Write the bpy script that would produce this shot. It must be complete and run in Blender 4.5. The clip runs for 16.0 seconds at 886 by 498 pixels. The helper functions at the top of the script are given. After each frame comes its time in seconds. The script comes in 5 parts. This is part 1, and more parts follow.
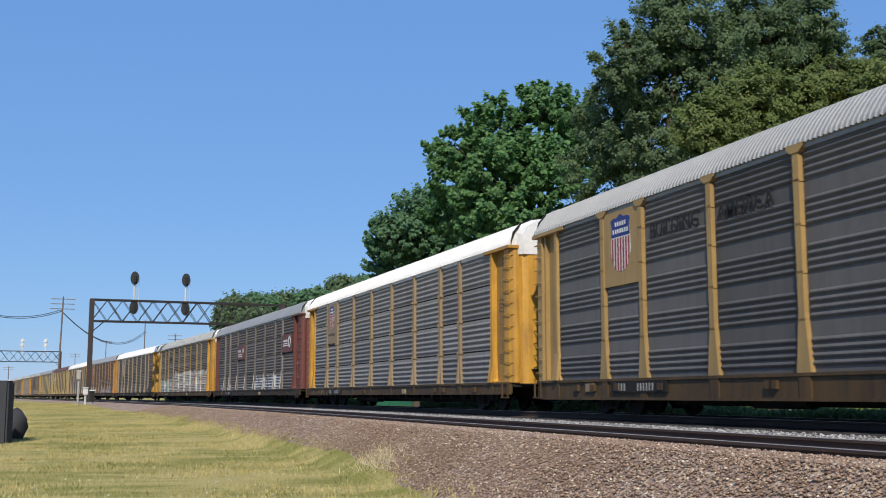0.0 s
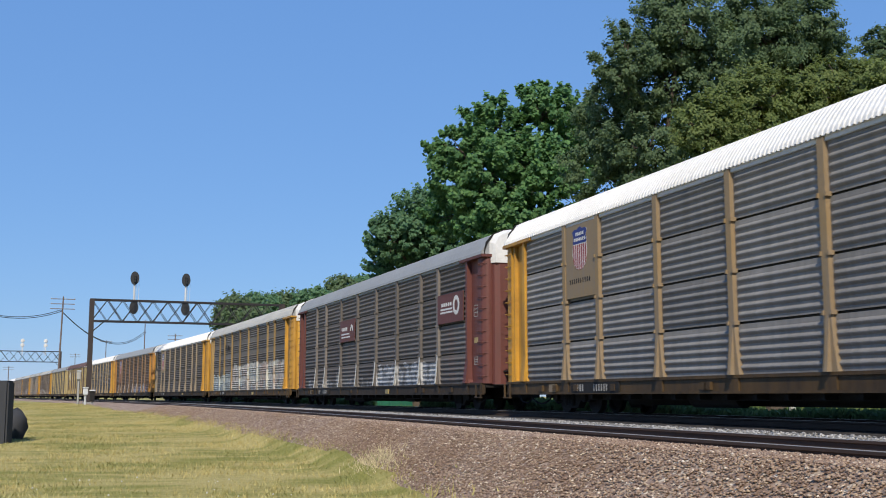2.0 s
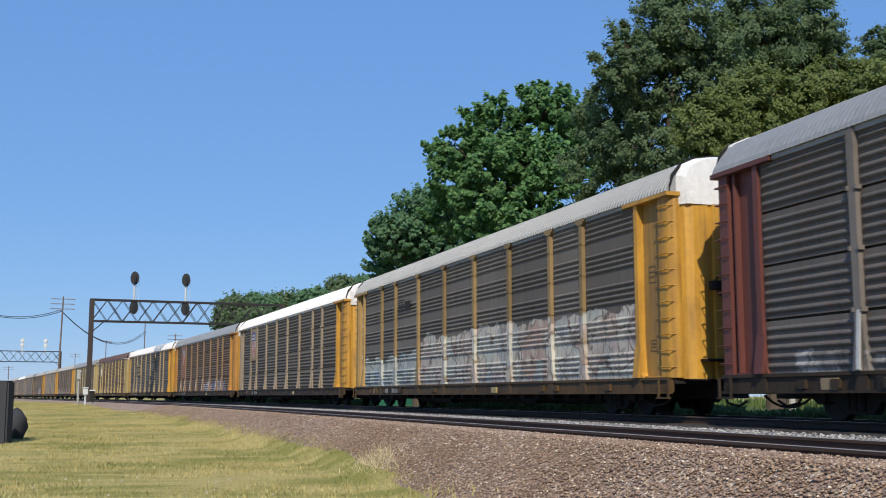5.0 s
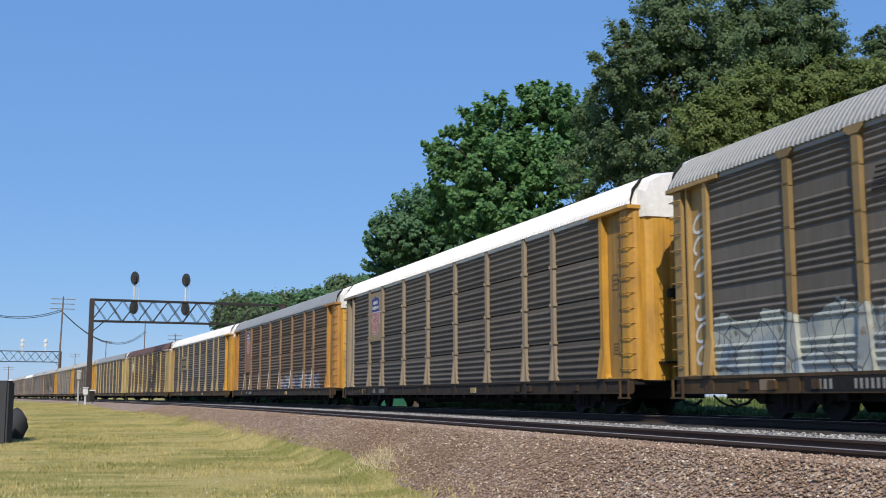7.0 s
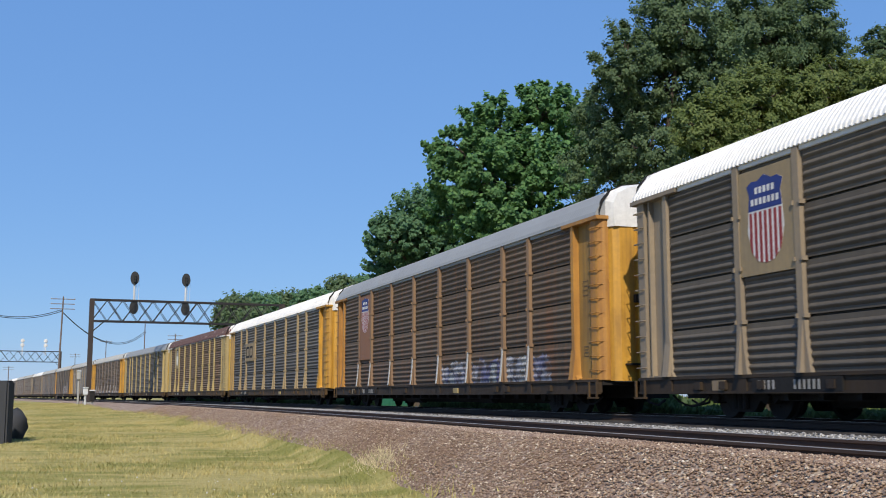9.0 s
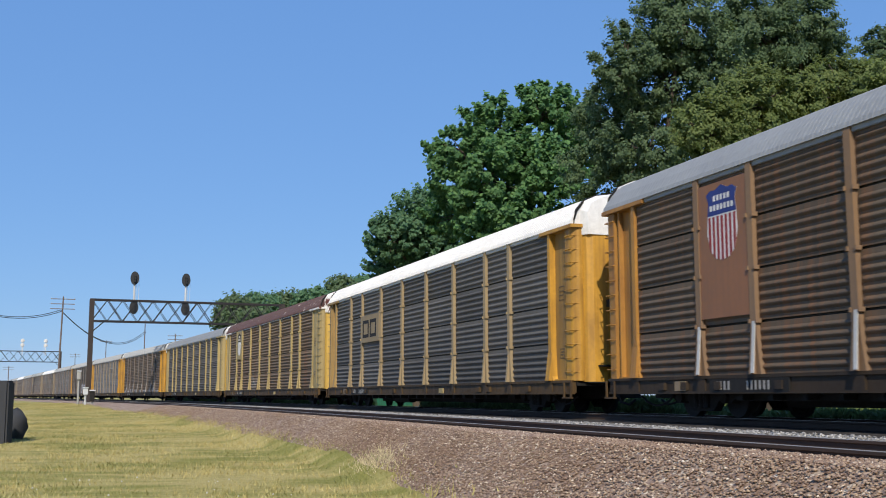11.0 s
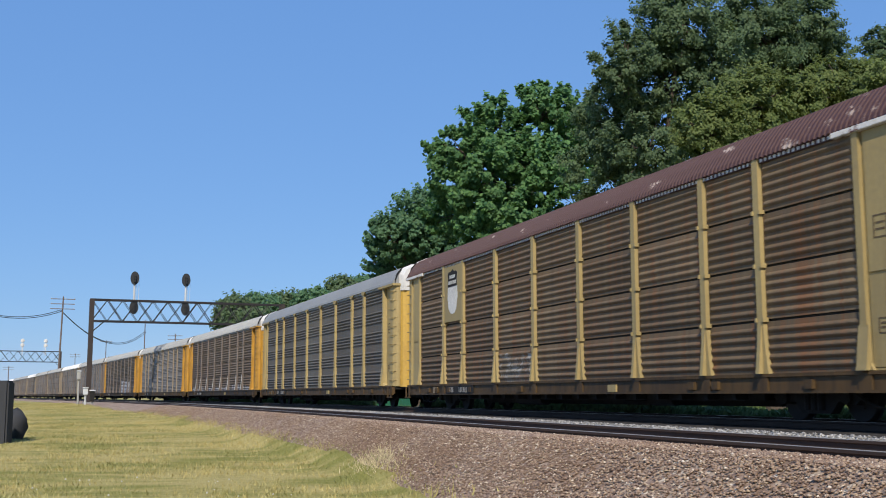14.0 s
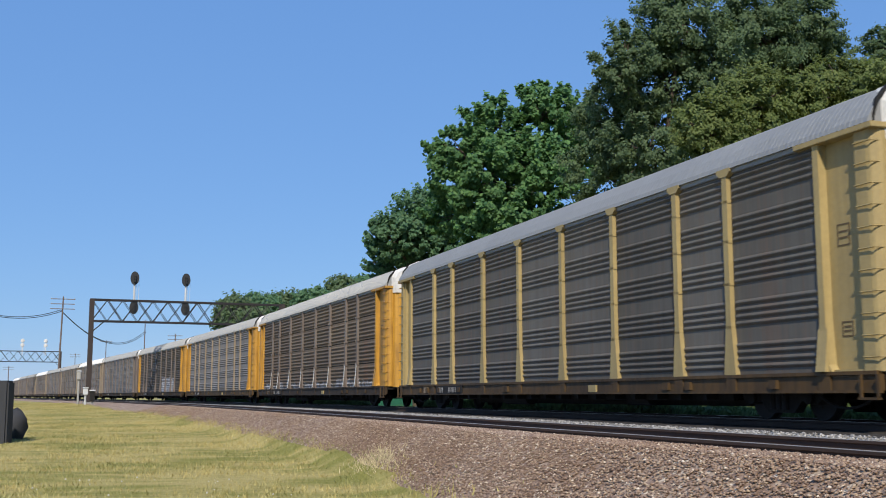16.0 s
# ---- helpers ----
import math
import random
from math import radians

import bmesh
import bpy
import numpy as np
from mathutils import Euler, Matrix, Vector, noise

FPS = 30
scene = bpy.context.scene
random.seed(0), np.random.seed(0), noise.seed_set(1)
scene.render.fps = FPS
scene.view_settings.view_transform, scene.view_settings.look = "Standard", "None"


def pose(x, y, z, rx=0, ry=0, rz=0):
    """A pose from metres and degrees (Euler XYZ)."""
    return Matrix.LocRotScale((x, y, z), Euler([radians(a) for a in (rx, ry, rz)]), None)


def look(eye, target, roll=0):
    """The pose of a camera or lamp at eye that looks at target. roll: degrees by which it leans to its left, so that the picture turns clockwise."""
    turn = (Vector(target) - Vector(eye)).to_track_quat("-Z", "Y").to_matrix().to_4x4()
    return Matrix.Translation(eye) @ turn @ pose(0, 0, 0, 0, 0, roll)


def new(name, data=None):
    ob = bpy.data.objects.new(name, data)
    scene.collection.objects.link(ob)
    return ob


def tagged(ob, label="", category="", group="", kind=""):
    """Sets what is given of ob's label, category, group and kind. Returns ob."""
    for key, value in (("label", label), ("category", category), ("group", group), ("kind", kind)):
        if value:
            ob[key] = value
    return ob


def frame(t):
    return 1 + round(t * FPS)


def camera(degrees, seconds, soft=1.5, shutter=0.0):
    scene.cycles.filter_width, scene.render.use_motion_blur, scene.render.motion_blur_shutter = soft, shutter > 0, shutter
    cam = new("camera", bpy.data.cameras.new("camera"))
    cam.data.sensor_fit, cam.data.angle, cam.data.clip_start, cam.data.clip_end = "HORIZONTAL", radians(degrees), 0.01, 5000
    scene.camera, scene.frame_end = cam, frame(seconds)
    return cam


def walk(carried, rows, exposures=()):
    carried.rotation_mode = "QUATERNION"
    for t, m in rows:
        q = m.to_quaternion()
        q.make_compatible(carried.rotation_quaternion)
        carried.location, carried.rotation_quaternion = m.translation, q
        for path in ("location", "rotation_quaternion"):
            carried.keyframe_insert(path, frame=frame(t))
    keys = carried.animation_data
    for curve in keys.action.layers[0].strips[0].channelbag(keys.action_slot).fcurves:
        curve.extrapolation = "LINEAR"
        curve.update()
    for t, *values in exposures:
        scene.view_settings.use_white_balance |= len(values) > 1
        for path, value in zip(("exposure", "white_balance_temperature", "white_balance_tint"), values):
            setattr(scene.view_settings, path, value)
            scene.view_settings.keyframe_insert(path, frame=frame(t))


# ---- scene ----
cam = camera(43.90, 16.0, soft=1.0, shutter=0.12)
EYE = 0.45
walk(cam, [(0.0, pose(0, 0, EYE, 97.626, 0, 0)), (16.0, pose(0, 0, EYE, 97.626, 0, 0))], [(0.0, 0.08, 6250, 12), (16.0, 0.08, 6250, 12)])

# ---------------------------------------------------------------- light
SUN_DIR = Vector((-0.06, -1.0, 0.84)).normalized()
world = bpy.data.worlds.new("sky")
scene.world = world
world.use_nodes = True
wn = world.node_tree
wn.nodes.clear()
sky = wn.nodes.new("ShaderNodeTexSky")
sky.sky_type = "NISHITA"
sky.sun_disc = False
sky.sun_elevation = math.asin(SUN_DIR.z)
sky.sun_rotation = math.atan2(SUN_DIR.x, SUN_DIR.y)
sky.altitude = 200
sky.air_density, sky.dust_density, sky.ozone_density = 1.1, 0.0, 6.0
bg = wn.nodes.new("ShaderNodeBackground")
bg.inputs["Strength"].default_value = 0.125
wo = wn.nodes.new("ShaderNodeOutputWorld")
tint = wn.nodes.new("ShaderNodeMix")
tint.data_type = "RGBA"
tint.inputs[0].default_value = 0.74
tint.inputs[7].default_value = (1.35, 2.70, 5.45, 1)
wn.links.new(sky.outputs[0], tint.inputs[6])
way = wn.nodes.new("ShaderNodeTexCoord")
up = wn.nodes.new("ShaderNodeSeparateXYZ")
wn.links.new(way.outputs["Generated"], up.inputs[0])
deepen = wn.nodes.new("ShaderNodeValToRGB")
deepen.color_ramp.elements[0].color = (1.03, 1.03, 0.97, 1)
deepen.color_ramp.elements[1].position, deepen.color_ramp.elements[1].color = 0.5, (0.82, 0.92, 0.98, 1)
wn.links.new(up.outputs[2], deepen.inputs[0])
depth = wn.nodes.new("ShaderNodeMix")
depth.data_type, depth.blend_type = "RGBA", "MULTIPLY"
depth.inputs[0].default_value = 1.0
wn.links.new(tint.outputs[2], depth.inputs[6])
wn.links.new(deepen.outputs[0], depth.inputs[7])
wn.links.new(depth.outputs[2], bg.inputs[0])
wn.links.new(bg.outputs[0], wo.inputs[0])
sun_data = bpy.data.lights.new("sun", "SUN")
sun_data.energy, sun_data.angle, sun_data.color = 4.6, radians(0.53), (1.0, 0.885, 0.69)
sun = new("sun", sun_data)
sun.matrix_world = look(SUN_DIR * 200, (0, 0, 0))


# ---------------------------------------------------------------- materials
def nodes_of(name):
    m = bpy.data.materials.new(name)
    m.use_nodes = True
    nt = m.node_tree
    return m, nt, nt.nodes["Principled BSDF"]


def add(nt, kind, **values):
    n = nt.nodes.new(kind)
    for k, v in values.items():
        n.inputs[k.replace("_", " ")].default_value = v
    return n


def coords(nt, ob=None, scale=(1, 1, 1)):
    tc = nt.nodes.new("ShaderNodeTexCoord")
    if ob is not None:
        tc.object = ob
    mp = nt.nodes.new("ShaderNodeMapping")
    mp.inputs["Scale"].default_value = scale
    nt.links.new(tc.outputs["Object"], mp.inputs["Vector"])
    return mp.outputs[0]


def noise_tex(nt, vec, scale, detail=4.0, rough=0.55):
    n = add(nt, "ShaderNodeTexNoise", Scale=scale, Detail=detail, Roughness=rough)
    nt.links.new(vec, n.inputs["Vector"])
    return n.outputs["Fac"]


def ramp(nt, fac, stops):
    r = nt.nodes.new("ShaderNodeValToRGB")
    el = r.color_ramp.elements
    while len(el) < len(stops):
        el.new(0.5)
    for e, (p, c) in zip(el, stops):
        e.position, e.color = p, (*c, 1) if len(c) == 3 else c
    nt.links.new(fac, r.inputs[0])
    return r.outputs[0]


def grey(v):
    return (v, v, v)


def mix(nt, fac, a, b, blend="MIX"):
    n = nt.nodes.new("ShaderNodeMix")
    n.data_type, n.blend_type = "RGBA", blend
    for sock, val in ((n.inputs[0], fac), (n.inputs[6], a), (n.inputs[7], b)):
        if isinstance(val, (int, float)):
            sock.default_value = val
        elif isinstance(val, tuple):
            sock.default_value = (*val, 1)
        else:
            nt.links.new(val, sock)
    return n.outputs[2]


def math_node(nt, op, a, b=0.0):
    n = nt.nodes.new("ShaderNodeMath")
    n.operation = op
    for sock, val in ((n.inputs[0], a), (n.inputs[1], b)):
        if isinstance(val, (int, float)):
            sock.default_value = val
        else:
            nt.links.new(val, sock)
    return n.outputs[0]


def bump(nt, bsdf, height, strength=0.3, distance=0.02):
    b = add(nt, "ShaderNodeBump", Strength=strength, Distance=distance)
    nt.links.new(height, b.inputs["Height"])
    nt.links.new(b.outputs[0], bsdf.inputs["Normal"])


def paint(name, base, dirt, rough=0.55, metal=0.0, amount=0.5, streak=6.0, ob=None, grain=9.0):
    """Weathered paint or metal: patches, vertical streaks and fine grain."""
    m, nt, bs = nodes_of(name)
    v = coords(nt, ob)
    vs = coords(nt, ob, (streak, streak, 0.35))
    patches = ramp(nt, noise_tex(nt, v, 0.55, 5), [(0.38, grey(0)), (0.68, grey(1))])
    streaks = ramp(nt, noise_tex(nt, vs, 1.0, 4), [(0.42, grey(0)), (0.75, grey(1))])
    fine = noise_tex(nt, v, grain, 6, 0.7)
    f = math_node(nt, "MULTIPLY", math_node(nt, "ADD", patches, streaks), amount * 0.5)
    col = mix(nt, f, base, dirt)
    col = mix(nt, 0.28, col, ramp(nt, fine, [(0.3, grey(0.35)), (0.7, grey(1.0))]), "MULTIPLY")
    info = nt.nodes.new("ShaderNodeObjectInfo")
    tone = ramp(nt, info.outputs["Random"], [(0.0, grey(0.86)), (1.0, grey(1.0))])
    col = mix(nt, 1.0, col, tone, "MULTIPLY")
    nt.links.new(col, bs.inputs["Base Color"])
    bs.inputs["Metallic"].default_value = metal
    r = ramp(nt, fine, [(0.2, grey(max(rough - 0.12, 0.05))), (0.8, grey(min(rough + 0.15, 1)))])
    nt.links.new(r, bs.inputs["Roughness"])
    bump(nt, bs, fine, 0.12, 0.01)
    return m


def flaking(name, base, under, cover):
    """Paint that has flaked off in sharp patches over another colour; cover: the share that is left."""
    m, nt, bs = nodes_of(name)
    v = coords(nt)
    big = noise_tex(nt, coords(nt, None, (0.6, 2.0, 0.8)), 1.6, 8, 0.68)
    fine = noise_tex(nt, v, 11, 5, 0.7)
    col = mix(nt, ramp(nt, big, [(cover, grey(0)), (cover + 0.035, grey(1))]), base, under)
    col = mix(nt, 0.3, col, ramp(nt, fine, [(0.3, grey(0.4)), (0.7, grey(1))]), "MULTIPLY")
    nt.links.new(col, bs.inputs["Base Color"])
    bs.inputs["Roughness"].default_value = 0.65
    bump(nt, bs, big, 0.15, 0.01)
    return m


def plain(name, base, rough=0.6, metal=0.0):
    m, nt, bs = nodes_of(name)
    v = coords(nt)
    fine = noise_tex(nt, v, 14, 4)
    big = noise_tex(nt, v, 1.3, 3)
    col = mix(nt, 0.35, base, ramp(nt, fine, [(0.3, grey(0.4)), (0.7, grey(1))]), "MULTIPLY")
    col = mix(nt, 0.3, col, ramp(nt, big, [(0.35, grey(0.5)), (0.65, grey(1))]), "MULTIPLY")
    nt.links.new(col, bs.inputs["Base Color"])
    bs.inputs["Roughness"].default_value, bs.inputs["Metallic"].default_value = rough, metal
    return m


def leaf_material(name, dark, light):
    m, nt, bs = nodes_of(name)
    geo = nt.nodes.new("ShaderNodeNewGeometry")
    col = ramp(nt, geo.outputs["Random Per Island"], [(0.0, dark), (1.0, light)])
    big = noise_tex(nt, coords(nt), 0.35, 3)
    col = mix(nt, 0.5, col, ramp(nt, big, [(0.35, grey(0.72)), (0.65, grey(1))]), "MULTIPLY")
    nt.links.new(col, bs.inputs["Base Color"])
    bs.inputs["Roughness"].default_value = 0.6
    bs.inputs["Specular IOR Level"].default_value = 0.25
    tr = nt.nodes.new("ShaderNodeBsdfTranslucent")
    nt.links.new(mix(nt, 1.0, col, (1.0, 1.0, 0.55), "MULTIPLY"), tr.inputs[0])
    ms = nt.nodes.new("ShaderNodeMixShader")
    ms.inputs[0].default_value = 0.5
    nt.links.new(bs.outputs[0], ms.inputs[1])
    nt.links.new(tr.outputs[0], ms.inputs[2])
    nt.links.new(ms.outputs[0], nt.nodes["Material Output"].inputs[0])
    return m


def grass_ground():
    m, nt, bs = nodes_of("mown_grass")
    v = coords(nt)
    big = noise_tex(nt, v, 0.28, 5, 0.6)
    mid = noise_tex(nt, coords(nt, None, (0.55, 1.25, 1.0)), 1.3, 5, 0.6)
    fine = noise_tex(nt, v, 22, 5, 0.7)
    green = mix(nt, ramp(nt, fine, [(0.3, grey(0)), (0.7, grey(1))]), (0.16, 0.165, 0.036), (0.26, 0.25, 0.07))
    straw = mix(nt, ramp(nt, fine, [(0.3, grey(0)), (0.7, grey(1))]), (0.30, 0.25, 0.09), (0.48, 0.41, 0.175))
    f = math_node(nt, "ADD", math_node(nt, "MULTIPLY", big, 0.5), math_node(nt, "MULTIPLY", mid, 0.5))
    col = mix(nt, ramp(nt, f, [(0.42, grey(0.08)), (0.54, grey(1))]), green, straw)
    nt.links.new(col, bs.inputs["Base Color"])
    bs.inputs["Roughness"].default_value = 0.95
    bs.inputs["Specular IOR Level"].default_value = 0.1
    bump(nt, bs, fine, 0.6, 0.04)
    return m


def blade_material():
    m, nt, bs = nodes_of("grass_blades")
    geo = nt.nodes.new("ShaderNodeNewGeometry")
    v = coords(nt)
    big = noise_tex(nt, v, 0.28, 5, 0.6)
    mid = noise_tex(nt, coords(nt, None, (0.55, 1.25, 1.0)), 1.3, 5, 0.6)
    f = math_node(nt, "ADD", math_node(nt, "MULTIPLY", big, 0.5), math_node(nt, "MULTIPLY", mid, 0.5))
    green = ramp(nt, geo.outputs["Random Per Island"], [(0, (0.15, 0.165, 0.045)), (1, (0.25, 0.255, 0.085))])
    straw = ramp(nt, geo.outputs["Random Per Island"], [(0, (0.34, 0.28, 0.10)), (1, (0.49, 0.42, 0.175))])
    col = mix(nt, ramp(nt, f, [(0.42, grey(0.08)), (0.54, grey(1))]), green, straw)
    nt.links.new(col, bs.inputs["Base Color"])
    bs.inputs["Roughness"].default_value = 0.8
    return m


def gravel(name, stones=False, pale=False, near_black=False):
    m, nt, bs = nodes_of(name)
    v = coords(nt)
    if stones:
        rnd = nt.nodes.new("ShaderNodeNewGeometry").outputs["Random Per Island"]
    else:
        vo = add(nt, "ShaderNodeTexVoronoi", Scale=16.0)
        nt.links.new(v, vo.inputs["Vector"])
        sep = nt.nodes.new("ShaderNodeSeparateColor")
        nt.links.new(vo.outputs["Color"], sep.inputs[0])
        rnd = sep.outputs[0]
        bump(nt, bs, math_node(nt, "MULTIPLY", vo.outputs["Distance"], -1.0), 0.5, 0.03)
    col = ramp(nt, rnd, [(0.0, (0.18, 0.122, 0.092)), (0.35, (0.25, 0.175, 0.132)), (0.7, (0.345, 0.255, 0.19)), (0.93, (0.42, 0.33, 0.24)), (1.0, (0.70, 0.62, 0.52))])
    if pale:
        col = ramp(nt, rnd, [(0.0, (0.15, 0.146, 0.14)), (0.5, (0.26, 0.253, 0.243)), (1.0, (0.48, 0.467, 0.45))])
    if near_black:
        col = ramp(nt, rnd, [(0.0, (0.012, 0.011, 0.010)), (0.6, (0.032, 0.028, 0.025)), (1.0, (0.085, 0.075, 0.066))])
    big = noise_tex(nt, v, 0.5, 4)
    col = mix(nt, 0.6, col, ramp(nt, big, [(0.35, grey(0.75) if pale else (0.72, 0.62, 0.52)), (0.65, grey(1))]), "MULTIPLY")
    nt.links.new(col, bs.inputs["Base Color"])
    bs.inputs["Roughness"].default_value = 0.9
    return m


GRASS, BLADES = grass_ground(), blade_material()
BALLAST, STONES = gravel("ballast_bed"), gravel("ballast_stone", True)
GREY_BALLAST, GREY_STONES = gravel("grey_ballast_bed", False, True), gravel("grey_ballast_stone", True, True)
BLACK_BALLAST = gravel("black_ballast_bed", False, False, True)
RAIL = paint("rail_steel", (0.075, 0.045, 0.032), (0.03, 0.02, 0.017), 0.75, 0.2, 0.6)
RAIL_TOP = plain("polished_rail_head", (0.55, 0.52, 0.48), 0.48, 0.6)
TIE = paint("creosoted_timber", (0.10, 0.075, 0.055), (0.04, 0.03, 0.025), 0.9, 0, 0.8)
YELLOW = paint("yellow_paint", (0.62, 0.33, 0.035), (0.17, 0.085, 0.025), 0.55, 0, 1.0)
TAN = paint("faded_tan_paint", (0.36, 0.27, 0.145), (0.22, 0.175, 0.115), 0.65, 0, 0.8)
PALE_YELLOW = paint("pale_yellow_paint", (0.43, 0.335, 0.145), (0.28, 0.21, 0.095), 0.6, 0, 0.7)
SILL_YELLOW = paint("grimy_yellow_sill", (0.10, 0.056, 0.015), (0.014, 0.009, 0.006), 0.7, 0, 1.0)
SILL_BROWN = paint("grimy_brown_sill", (0.046, 0.027, 0.011), (0.010, 0.007, 0.005), 0.75, 0, 1.0)
OXIDE = paint("oxide_red_paint", (0.145, 0.042, 0.033), (0.08, 0.034, 0.028), 0.6, 0, 0.7)
RUSTY_YELLOW = paint("rusty_orange_yellow", (0.50, 0.25, 0.045), (0.20, 0.085, 0.03), 0.6, 0, 1.0)
RUST_POST = paint("rusty_brown_post", (0.27, 0.165, 0.085), (0.17, 0.12, 0.09), 0.7, 0, 0.9)
OCHRE = paint("ochre_paint", (0.42, 0.275, 0.095), (0.23, 0.155, 0.07), 0.6, 0, 0.8)
DULL_YELLOW = paint("dull_yellow_post", (0.33, 0.225, 0.105), (0.25, 0.22, 0.19), 0.65, 0.1, 0.9)
DULL_TAN = paint("dull_tan_post", (0.31, 0.245, 0.165), (0.19, 0.165, 0.14), 0.7, 0, 0.9)
POST_GREY = paint("weathered_grey_post", (0.21, 0.185, 0.165), (0.13, 0.085, 0.07), 0.65, 0.2, 0.9)
DIRTY_BAY = paint("stained_yellow_bay", (0.40, 0.235, 0.055), (0.16, 0.10, 0.045), 0.65, 0, 1.0)
ROOF_WHITE = paint("white_roof_paint", (0.80, 0.80, 0.79), (0.60, 0.59, 0.56), 0.5, 0, 0.5)
ROOF_GREY = paint("galvanised_roof", (0.34, 0.35, 0.35), (0.25, 0.255, 0.255), 0.55, 0.2, 0.6)
PEELING = flaking("peeling_white_paint", (0.78, 0.76, 0.73), (0.13, 0.045, 0.038), 0.54)
ROOF_BROWN = flaking("brown_roof", (0.075, 0.032, 0.030), (0.40, 0.33, 0.30), 0.61)
# pale colour that paints the sun's highlight on the post feet
FOOT_HIGHLIGHT = paint("post_foot_highlight", (0.62, 0.62, 0.60), (0.36, 0.35, 0.33), 0.5, 0.1, 0.6)
BRIGHT_YELLOW = paint("bright_yellow_paint", (0.62, 0.40, 0.075), (0.35, 0.20, 0.05), 0.55, 0, 0.6)
# steel this black has the shade under the cars put into its colour
BLACK_STEEL = paint("deep_black_steel", (0.0055, 0.005, 0.0045), (0.013, 0.010, 0.008), 0.8, 0.0, 0.6)
LINER = plain("dark_liner", (0.03, 0.03, 0.03), 0.8)
# wheels darkened in the same way for the shade under the sill
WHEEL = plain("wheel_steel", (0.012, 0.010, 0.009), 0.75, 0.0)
WHITE_MARK = plain("white_lettering", (0.72, 0.72, 0.70), 0.6)
BLACK_MARK = plain("black_lettering", (0.010, 0.010, 0.012), 0.9)
BAY_INK = plain("faded_dark_stencil", (0.13, 0.09, 0.05), 0.8)
STENCIL = plain("faded_stencil", (0.36, 0.345, 0.32), 0.7)
NAVY = plain("navy_blue", (0.022, 0.04, 0.21), 0.6)
RED = plain("faded_red", (0.30, 0.035, 0.035), 0.6)
ORANGE_PLATE = paint("rusty_orange_plate", (0.30, 0.135, 0.065), (0.17, 0.10, 0.06), 0.65, 0, 0.7)
GANTRY = paint("rusted_dark_steel", (0.022, 0.023, 0.028), (0.045, 0.032, 0.028), 0.75, 0.3, 0.6)
POST_RUST = paint("rusted_brown_steel", (0.052, 0.039, 0.035), (0.03, 0.025, 0.024), 0.8, 0.1, 0.7)
SIGNAL_BLACK = plain("signal_black", (0.02, 0.022, 0.025), 0.6)
SILVER = paint("silver_paint", (0.68, 0.70, 0.71), (0.5, 0.5, 0.5), 0.45, 0.2, 0.4)
WOOD = paint("weathered_pole_wood", (0.17, 0.125, 0.10), (0.09, 0.07, 0.06), 0.9, 0, 0.7)
WIRE = plain("dark_cable", (0.05, 0.055, 0.06), 0.6)
BARK = paint("tree_bark", (0.11, 0.085, 0.065), (0.05, 0.04, 0.032), 0.95, 0, 0.7)
LEAF_DARK = leaf_material("leaf_dark", (0.078, 0.135, 0.072), (0.185, 0.265, 0.135))
LEAF_BRIGHT = leaf_material("leaf_bright", (0.060, 0.160, 0.070), (0.195, 0.365, 0.135))
LEAF_OLIVE = leaf_material("leaf_olive", (0.11, 0.165, 0.05), (0.25, 0.31, 0.11))
LEAF_BLUE = leaf_material("leaf_blue_green", (0.068, 0.162, 0.092), (0.19, 0.335, 0.175))
GREEN_BOX = paint("green_container_paint", (0.012, 0.13, 0.08), (0.012, 0.07, 0.05), 0.5, 0, 0.5)
CHARCOAL = paint("charcoal_block", (0.035, 0.038, 0.045), (0.06, 0.062, 0.07), 0.85, 0, 0.5)
STRAW = plain("bleached_straw", (0.66, 0.56, 0.34), 0.9)
CONCRETE = paint("pale_concrete", (0.42, 0.42, 0.40), (0.28, 0.28, 0.26), 0.85, 0, 0.6)


